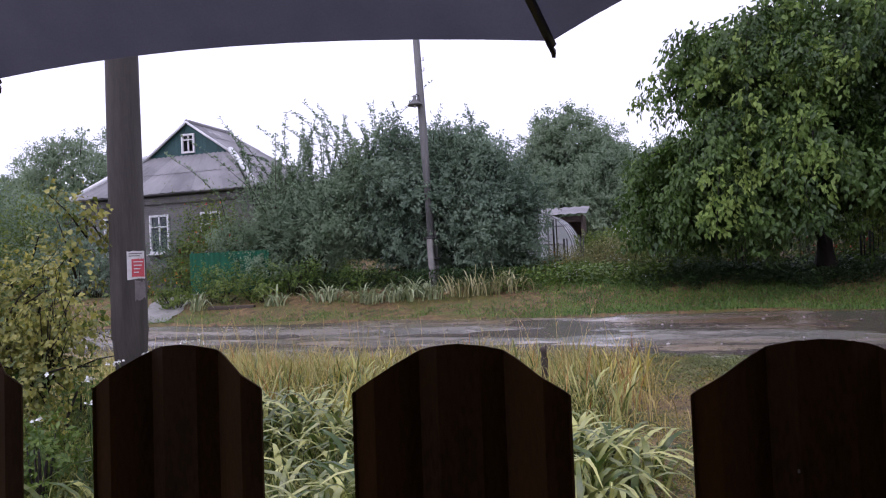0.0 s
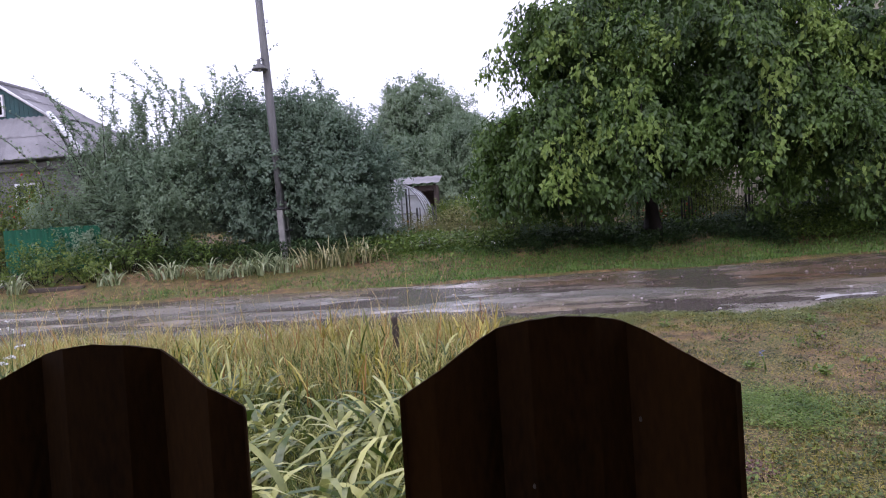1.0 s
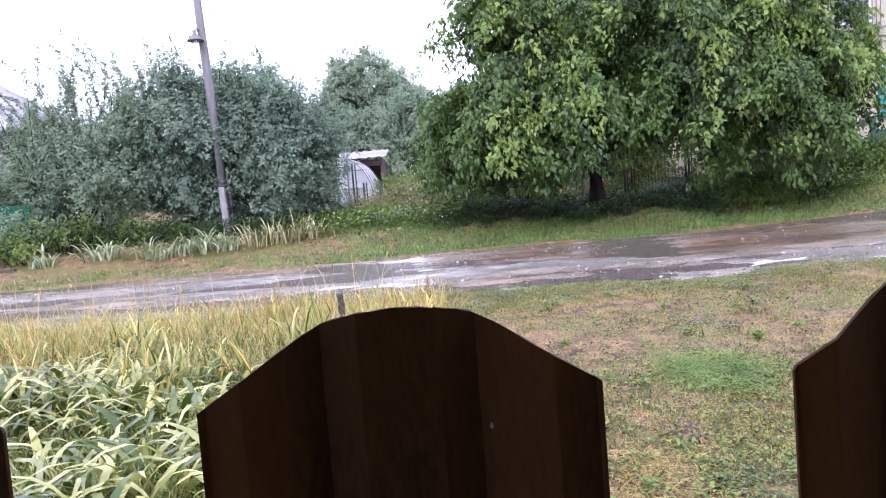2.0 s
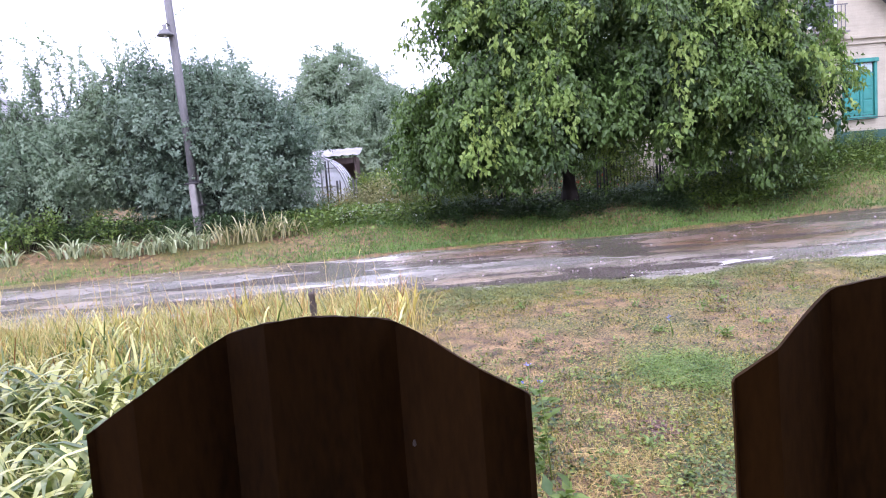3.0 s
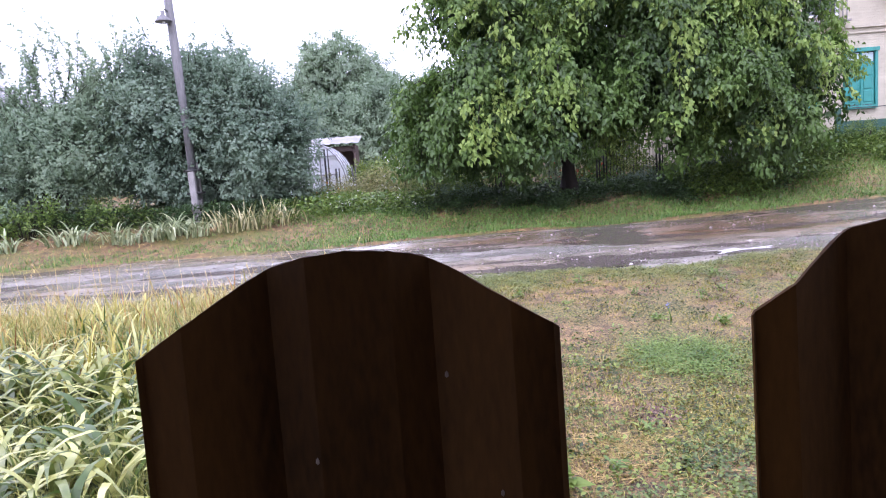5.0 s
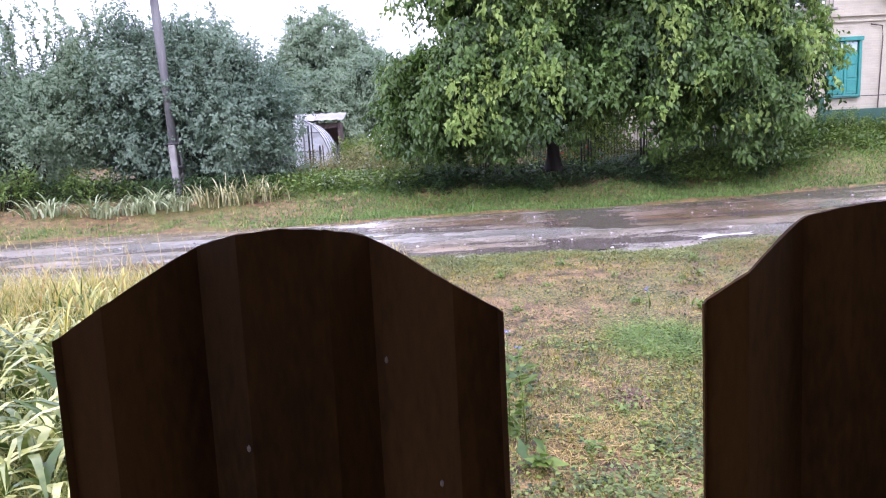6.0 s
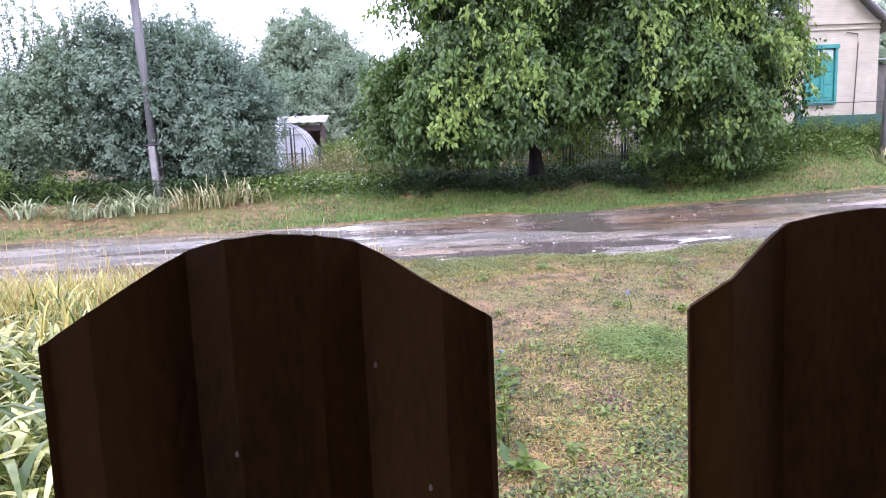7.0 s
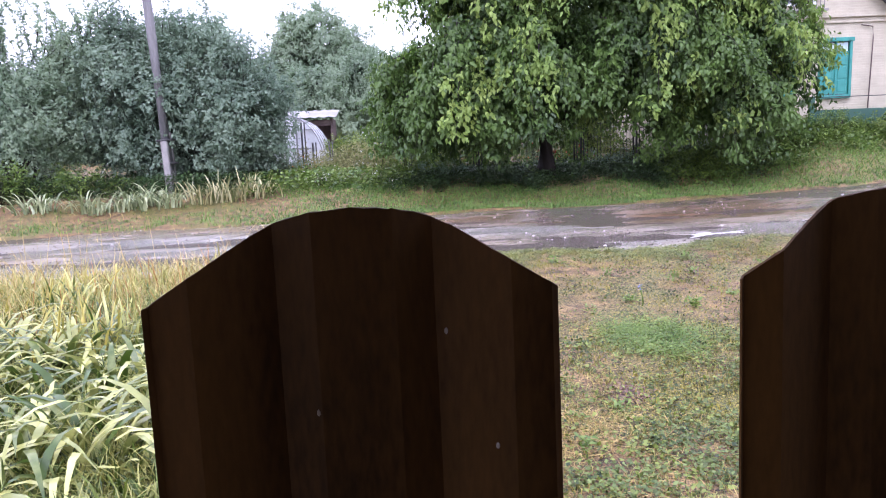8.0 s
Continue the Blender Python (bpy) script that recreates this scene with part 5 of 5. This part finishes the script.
# ---- grasses ----
def scatter(n, x0, x1, y0, y1, rng, keep=None):
    x, y = rng.uniform(x0, x1, n), rng.uniform(y0, y1, n)
    if keep is not None:
        k = rng.random(n) < keep(x, y)
        x, y = x[k], y[k]
    return np.stack([x, y, ground_height(x, y) - 0.004], 1)


def patchy(x, y, s=1.0, ph=0.0):
    x, y = x + 0.55 / s * np.sin(2.6 * s * y + ph) + 0.2 / s * np.sin(7.1 * s * y), y + 0.55 / s * np.sin(3.1 * s * x + 2 * ph) + 0.2 / s * np.sin(6.3 * s * x + 1)
    return 0.5 + 0.25 * np.sin(s * 1.9 * x + ph) * np.sin(s * 2.3 * y + 1.3 * ph) + 0.25 * np.sin(s * 4.1 * x - s * 3.3 * y + ph)


def grass(name, pts, h, w, droop, mat, seed, label, category="grass", seg=3):
    rng = np.random.default_rng(seed)
    n = len(pts)
    return tagged(part(name, blades(pts, rng.normal(size=(n, 2)), h * rng.uniform(0.4, 1.3, n), w * rng.uniform(0.6, 1.3, n), rng.uniform(droop * 0.4, min(droop * 1.6, 0.95), n), rng, seg), mat), label, category, kind="stuff")


g1 = np.random.default_rng(70)
grass("verge_grass", scatter(230000, -20, 20, 13.5, 19.5, g1, lambda x, y: smooth(road_far(x) - 0.1, road_far(x) + 0.2, y) * np.clip(0.5 * patchy(x, y) + 0.75 * smooth(-7, 2, x), 0.10, 1) * (1 - 0.8 * smooth(-1.5, -3.5, x) * smooth(road_far(x) + 1.0, road_far(x) + 1.5, y)) * (1 - 0.9 * smooth(16.7, 17.3, y + 0.25 * np.sin(1.7 * x)) * smooth(0.0, 1.5, x) * (1 - smooth(9, 10.5, x)))), 0.11, 0.018, 0.5, VERGE, 71, "short wet green grass on the far verge", seg=2)
grass("lawn_grass", scatter(260000, -0.6, 9, 1.6, 8.7, g1, lambda x, y: np.clip(1.5 * patchy(x, y, 0.8, 0.5) - 0.25, 0.05, 1) * (0.34 + 0.5 * (1 - smooth(3.4, 4.8, y)) + 0.5 * smooth(6.0, 7.8, y)) * (1 - 0.9 * np.exp(-((x - 1.4) / 0.8) ** 2 - ((y - 5.4) / 0.8) ** 2))), 0.05, 0.007, 0.7, GRASS, 72, "sparse trampled lawn grass by the fence", seg=2)
grass("dry_grass", scatter(15000, -9, 0.5, 4.4, 8.5, g1, lambda x, y: smooth(4.4, 5.6, y) * (1 - smooth(-0.4, 0.5, x)) * np.clip(0.4 + patchy(x, y, 0.9, 1.0), 0.2, 1)), 0.40, 0.008, 0.55, DRYGRASS, 74, "tall straw-coloured dry grass in the bed", seg=4)
grass("tall_stalks", scatter(260, -6, 0.2, 5.0, 8.0, g1), 1.0, 0.006, 0.25, DRYGRASS, 75, "tall bent grass stalks with pale seed heads", seg=6)
RUSTY = material("rusty_grass_blade", (0.20, 0.085, 0.02), (0.50, 0.28, 0.08), 0.6, 3, 0, 20, island=0.7, through_light=0.2)
grass("rusty_grass", scatter(420, -6, 0.0, 4.3, 7.4, g1), 0.55, 0.011, 0.2, RUSTY, 78, "rust-brown dead iris blades in the bed", seg=4)
SEEDY = [(-1.9, 7.2), (-1.6, 7.5), (-4.6, 7.4), (-4.2, 7.0), (-3.9, 7.5), (-0.7, 7.3), (-3.0, 7.6)]
for k, (x, y) in enumerate(SEEDY):
    sr = np.random.default_rng(900 + k)
    ob = thing("seed_grass", pose(x, y, spot(x, y)), "pale arching grass tuft with feathery seed heads", "grass", "seeding grass tufts")
    n = 9
    foot = np.c_[sr.normal(size=(n, 2)) * 0.05, np.full(n, -0.02)]
    part("stalk", blades(foot, sr.normal(size=(n, 2)), sr.uniform(0.75, 1.1, n), np.full(n, 0.006), sr.uniform(0.3, 0.75, n), sr, 7), DRYGRASS, ob)
    m = 14
    tip = np.c_[sr.normal(size=(m, 2)) * 0.22, sr.uniform(0.55, 0.85, m)]
    part("seed_head", blades(tip, sr.normal(size=(m, 2)), np.full(m, 0.12), np.full(m, 0.006), np.full(m, 0.9), sr, 3), DRYGRASS, ob)
BEDFINE = material("yellow_green_bed_grass", (0.13, 0.16, 0.022), (0.48, 0.455, 0.13), 0.5, 2, 0, 14, island=0.5, through_light=0.32)
grass("fine_bed_grass", scatter(16000, -8, -0.1, 3.9, 8.2, g1, lambda x, y: smooth(3.9, 5.2, y) * (1 - smooth(-0.5, 0.0, x))), 0.42, 0.009, 0.6, BEDFINE, 79, "fine yellow-green grass among the irises", seg=4)
grass("tangled_bed_grass", scatter(9000, -3.4, -0.3, 1.7, 4.2, g1), 0.33, 0.007, 0.75, BEDFINE, 77, "tangled thin green grass at the front of the iris bed", seg=4)
grass("weedy_grass", scatter(14000, -9, -2.9, 2.2, 7.0, g1, lambda x, y: smooth(-2.7, -3.6, x) * (0.3 + 0.7 * patchy(x, y, 1.4, 0.3))), 0.34, 0.011, 0.55, BEDFINE, 95, "rank yellow-green grass round the near pole", seg=4)
for k, (x, y) in enumerate([(-4.4, 3.3), (-3.7, 3.0), (-5.0, 4.6), (-4.2, 4.4)]):
    bush("weed_bush", x, y, 0.35, 0.3, 0.5, 60, 0.05, LEAF_WEED, 640 + k, "leafy green weeds at the foot of the near pole", category="weeds", group="weeds by the pole")
slab = thing("concrete_slab", pose(-5.9, 5.4, spot(-5.9, 5.4) + 0.02, 0, 2, 8), "pale broken concrete slab lying in the weeds", "slab")
part("slab", box(0.62, 0.4, 0.09, 0, 0, 0, 0.012), PALE_PATCH, slab)
# Low blades coloured dark, so the gaps between irises read as shade.
BEDGREEN = material("shade_tinted_bed_grass", (0.022, 0.05, 0.005), (0.14, 0.19, 0.022), 0.5, 2, 0, 15, island=0.6, through_light=0.28)
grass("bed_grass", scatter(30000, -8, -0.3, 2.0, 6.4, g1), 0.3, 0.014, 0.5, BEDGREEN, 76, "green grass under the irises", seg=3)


def leaf_carpet(name, pts, size, mat, seed, label, up=0.5, lift=0.03, width=0.7):
    rng = np.random.default_rng(seed)
    n = len(pts)
    pts = pts + np.c_[np.zeros((n, 2)), rng.uniform(0, lift, n)]
    way = np.c_[rng.normal(size=(n, 2)), rng.uniform(0, up, n)]
    return tagged(part(name, leaves(pts, way, size * rng.uniform(0.5, 1.3, n), rng, width, 0.15), mat), label, "weeds", kind="stuff")


leaf_carpet("clover_patch", scatter(160000, 1.2, 3.0, 3.4, 5.4, g1, lambda x, y: np.clip(1.6 * np.exp(-(((x - 1.95) / 0.40) ** 2 + ((y - 4.35) / 0.55) ** 2) * 1.3) - 0.25 + 0.5 * (patchy(x, y, 3.2, 0.7) - 0.5), 0, 1) * (0.25 + 1.0 * patchy(x, y, 6))), 0.014, CLOVER_BRIGHT, 80, "low bright green weed patch in the lawn", lift=0.06)
leaf_carpet("lawn_straw", scatter(90000, -0.4, 6.5, 2.0, 8.5, g1, lambda x, y: np.clip(1.6 * patchy(x, y, 1.3, 2.0) - 0.6, 0.06 + 0.9 * np.exp(-(((x - 1.25) / 0.35) ** 2 + ((y - 3.15) / 0.45) ** 2)), 1) * (1 - 0.5 * smooth(4.5, 6, y))), 0.085, STRAW, 73, "flattened golden straw in the lawn", 0.10, 0.03, 0.028)
leaf_carpet("lawn_weeds", scatter(260000, -0.3, 5.5, 2.0, 8.6, g1, lambda x, y: np.clip(1.9 * patchy(x, y, 1.6, 3.0) - 0.75, 0.03 + 0.4 * (1 - smooth(2.8, 4.4, y)), 1) * np.clip(2.2 * patchy(x, y, 6.0, 1.0) - 0.7, 0.05, 1) * (1.15 - smooth(3.2, 6.0, y))), 0.027, CLOVER, 81, "scattered creeping weeds in the lawn", 0.8, 0.05)
leaf_carpet("verge_weeds", scatter(52000, -3.6, 20, 15.5, 21.5, g1, lambda x, y: smooth(road_far(x) + 1.8, road_far(x) + 3.2, y) * (1 - 0.9 * smooth(0.3, 1.6, x) * (1 - smooth(7.6, 9.0, x)))), 0.10, LEAF_WEED, 82, "low weeds at the back of the far verge", 0.9, 0.45)

# Very dark blades add the small shadows among the turf as colour.
DARKTURF = material("dark_turf_blade", (0.018, 0.036, 0.004), (0.12, 0.155, 0.024), 0.5, 2, 0, 14, island=0.5, through_light=0.25)
GREYCLOVER = material("grey_green_clover", (0.045, 0.085, 0.016), (0.20, 0.27, 0.07), 0.5, 3, 0, 15, island=0.4, through_light=0.25)


def blot(spots):
    """Density of patches with ragged edges: x, y, radius in x and y."""
    def f(x, y):
        d = np.zeros_like(x)
        for cx, cy, ax, ay in spots:
            d = np.maximum(d, 1.7 * np.exp(-(((x - cx) / ax) ** 2 + ((y - cy) / ay) ** 2) * 1.3) - 0.4)
        return np.clip(d + 0.8 * (patchy(x, y, 3.7, 1.1) - 0.5) * (d > 0.02), 0, 1) * (0.3 + 0.9 * patchy(x, y, 7.0, 2.2))
    return f


for mat, sd, n, txt in ((BEDFINE, 96, 60000, "fine yellow-green grass in the lawn"), (DARKTURF, 97, 50000, "fine dark green grass in the lawn")):
    grass("lawn_turf", scatter(n, 0.3, 4.2, 1.9, 5.4, g1, lambda x, y: np.clip(1.5 * patchy(x, y, 1.9, 0.01 * sd) - 0.25, 0.04, 1) * (0.35 + 0.65 * patchy(x, y, 6.3, sd)) * (1.1 - smooth(3.2, 5.2, y)) * (1 - 0.9 * np.exp(-((x - 1.45) / 0.3) ** 2 - ((y - 4.75) / 0.5) ** 2)) * (1 - 0.8 * np.exp(-((x - 1.4) / 0.16) ** 2 - ((y - 3.42) / 0.16) ** 2))), 0.055, 0.0045, 0.75, mat, sd, txt, seg=3)
leaf_carpet("grey_clover", scatter(60000, 0.7, 3.4, 2.0, 4.6, g1, blot([(1.42, 2.85, 0.22, 0.2), (1.55, 2.48, 0.35, 0.22), (1.8, 2.85, 0.2, 0.25), (1.0, 2.45, 0.25, 0.2), (2.3, 3.5, 0.35, 0.3), (2.6, 4.1, 0.3, 0.3)])), 0.022, GREYCLOVER, 91, "grey-green clover mats in the lawn", 0.6, 0.045)
EDGEWEED = material("olive_road_edge_weed", (0.06, 0.085, 0.02), (0.25, 0.28, 0.085), 0.5, 2, 0, 12, island=0.5, through_light=0.25)
leaf_carpet("verge_clover", scatter(150000, -0.3, 9.0, 6.9, 8.75, g1, lambda x, y: smooth(7.0, 8.1, y + 0.35 * np.sin(2.1 * x) + 0.2 * np.sin(5.7 * x)) * np.clip(1.6 * patchy(x, y, 2.2, 0.4) - 0.2, 0.1, 1)), 0.02, EDGEWEED, 92, "low green weeds along the near edge of the road", 0.8, 0.05)
leaf_carpet("straw_tangle", scatter(5000, 0.6, 1.5, 2.5, 3.4, g1, blot([(1.0, 2.95, 0.28, 0.28), (0.85, 2.7, 0.2, 0.2)])), 0.10, STRAW, 93, "tangle of yellow straw lying in the lawn", 0.25, 0.05, 0.022)
TWIGGY = material("red_brown_debris", (0.07, 0.035, 0.03), (0.25, 0.15, 0.12), 0.7, 5, 0, 20, island=0.6)
leaf_carpet("debris_patch", scatter(9000, 1.1, 1.7, 3.15, 3.7, g1, blot([(1.4, 3.42, 0.16, 0.16)])), 0.03, TWIGGY, 94, "patch of red-brown fallen debris on bare soil", 0.2, 0.012, 0.3)
LITTER = material("rotten_leaf_litter", (0.012, 0.009, 0.005), (0.07, 0.045, 0.028), 0.7, 5, 0, 20, island=0.6)
leaf_carpet("leaf_litter", scatter(90000, -0.3, 6.5, 2.0, 8.7, g1, lambda x, y: np.clip(1.7 * patchy(x, y, 2.1, 4.0) - 0.5, 0.12, 1) * np.clip(2.0 * patchy(x, y, 7.0, 2.0) - 0.5, 0.05, 1)), 0.028, LITTER, 87, "dark rotten leaf litter on the bare soil", 0.25, 0.012, 0.35)
DARKWEED = material("dark_weed_leaf", (0.010, 0.027, 0.003), (0.075, 0.115, 0.018), 0.5, 2, 0, 15, island=0.5, through_light=0.22)
leaf_carpet("low_weeds", scatter(120000, -0.3, 6.5, 2.0, 8.7, g1, lambda x, y: np.clip(1.8 * patchy(x, y, 2.4, 5.0) - 0.65, 0.03, 1) * np.clip(2.2 * patchy(x, y, 8.0, 3.0) - 0.7, 0.03, 1)), 0.022, DARKWEED, 88, "low dark green weeds in the lawn", 0.8, 0.045)
# Darkened leaf colour paints in the shade below the mulberry and shrubs.
SHADE = material("shade_tinted_weed_leaf", (0.02, 0.048, 0.014), (0.07, 0.12, 0.036), 0.5, 1.5, 0, 10, island=0.4, through_light=0.25, spec=0.3)
leaf_carpet("undergrowth", scatter(130000, -0.5, 11, 16.4, 20.3, g1, lambda x, y: smooth(16.6, 17.5, y + 0.3 * np.sin(2 * x) + 0.2 * np.sin(5.3 * x)) * smooth(-0.8, 1.5, x) * (1.1 - smooth(7.5, 11, x)) * (0.2 + 0.8 * patchy(x, y, 0.9))), 0.07, SHADE, 83, "dense weeds under the mulberry, its shade put into their dark colour", 1.0, 0.28)
leaf_carpet("undergrowth", scatter(30000, -14, -3.0, 16.8, 19.8, g1, lambda x, y: smooth(16.6, 18.2, y + 0.3 * np.sin(2 * x) + 0.04 * (x + 8))), 0.075, SHADE, 84, "weeds under the shrubs, shade put into their dark colour", 1.2, 0.5)
leaf_carpet("bank_weeds", scatter(90000, 7.5, 18, 16.0, 20.5, g1, lambda x, y: smooth(road_far(x) + 0.9, road_far(x) + 2.4, y + 0.3 * np.sin(3 * x)) * (0.3 + 0.7 * patchy(x, y, 0.8, 1.0))), 0.08, LEAF_WEED, 85, "lush grey-green weeds on the bank", 1.2, 0.35)


def rosette(x, y, n, size, h, mat, seed, label, name="weed_plant"):
    rng = np.random.default_rng(seed)
    ob = thing(name, pose(x, y, spot(x, y)), label, "weed", "weeds in the lawn")
    base = np.c_[rng.normal(size=(n, 2)) * 0.03, rng.uniform(0, h, n)]
    part("leaves", leaves(base, np.c_[rng.normal(size=(n, 2)), rng.uniform(0.1, 0.9, n)], size * rng.uniform(0.6, 1.2, n), rng, 0.45), mat, ob)
    return ob


wr = random.Random(31)
for k, (x, y) in enumerate([(1.0, 3.1), (1.14, 5.6), (1.28, 3.2), (2.35, 6.57), (1.75, 5.2), (2.2, 5.5), (3.3, 6.6), (2.9, 6.2), (1.6, 6.4), (2.6, 5.1), (0.95, 2.75), (3.6, 7.4), (4.3, 7.0), (1.2, 6.9), (2.0, 7.4), (3.1, 5.4), (0.75, 4.2)]):
    rosette(x, y, 34, wr.uniform(0.035, 0.07), wr.uniform(0.03, 0.1), CLOVER_BRIGHT, 500 + k, "small leafy weed in the trampled lawn")
for k in range(30):
    x, y = wr.choice([wr.gauss(2.75, 0.25), wr.gauss(3.15, 0.15), wr.uniform(2.0, 4.5)]), wr.gauss(6.4, 0.35)
    rosette(x, y, 22, 0.026, 0.2, TWIGGY, 540 + k, "dried brown weed stalk in the lawn", "dry_weed")

rosette(0.68, 2.66, 22, 0.11, 0.04, LEAF_WEED, 590, "broad-leaved plantain weed at the fence foot", "plantain")
rosette(0.62, 2.95, 70, 0.08, 0.42, LEAF_WEED, 591, "upright leafy chicory weed at the fence foot", "chicory_weed")


def flower_stalks(name, x, y, n, h, petal, size, seed, label, spread=0.3):
    rng = np.random.default_rng(seed)
    ob = thing(name, pose(x, y, spot(x, y)), label, "flowers", "wild flowers")
    bm = bmesh.new()
    heads = []
    for k in range(n):
        a = rng.normal(size=2) * spread
        b = a + rng.normal(size=2) * 0.06
        hh = h * rng.uniform(0.6, 1.15)
        tube([(a[0], a[1], -0.02), ((a[0] + b[0]) / 2, (a[1] + b[1]) / 2, hh * 0.5), (b[0], b[1], hh)], [0.004, 0.003, 0.002], 4, bm)
        heads.append((b[0], b[1], hh))
    tagged(part("stem", bm, LEAF_WEED, ob), kind="stuff")
    heads = np.repeat(np.array(heads), 9, 0)
    tagged(part("blossom", leaves(heads + rng.normal(size=heads.shape) * [size, size, size * 0.25], rng.normal(size=heads.shape) + [0, 0, 0.8], np.full(len(heads), size), rng, 0.8), petal, ob), kind="stuff")
    return ob


for k, (x, y) in enumerate([(-3.1, 3.2), (-3.2, 3.5), (-3.0, 2.9), (-3.5, 4.2), (-3.3, 3.3), (-3.7, 4.6)]):
    flower_stalks("yarrow", x, y, 9, 0.75, PETAL_WHITE, 0.022, 600 + k, "white yarrow flowers among the bed grass", 0.16)
for k, (x, y) in enumerate([(-2.5, 2.9), (-2.6, 3.1), (-2.5, 2.6), (2.95, 4.5), (2.3, 5.3), (0.68, 2.98)]):
    flower_stalks("chicory", x, y, 3, (0.5 if x < 1 else 0.16) if x > 0 else 0.4, PETAL_BLUE, 0.009, 620 + k, "small blue chicory flowers on thin stems", 0.12)

dock = thing("dock_stalk", pose(-0.1, 8.2, spot(-0.1, 8.2)), "dry red-brown dock stalk standing by the road", "weed")
part("stalk", tube([(0, 0, -0.03), (0.01, 0, 0.2), (0.0, 0.01, 0.42)], [0.006, 0.005, 0.003], 5), RUSTY, dock)
dk = np.random.default_rng(650)
seeds = np.c_[dk.normal(size=(60, 2)) * 0.018, dk.uniform(0.2, 0.42, 60)]
tagged(part("seed_head", leaves(seeds, dk.normal(size=(60, 3)) + [0, 0, 0.6], dk.uniform(0.012, 0.026, 60), dk, 0.7), TWIGGY, dock), kind="stuff")
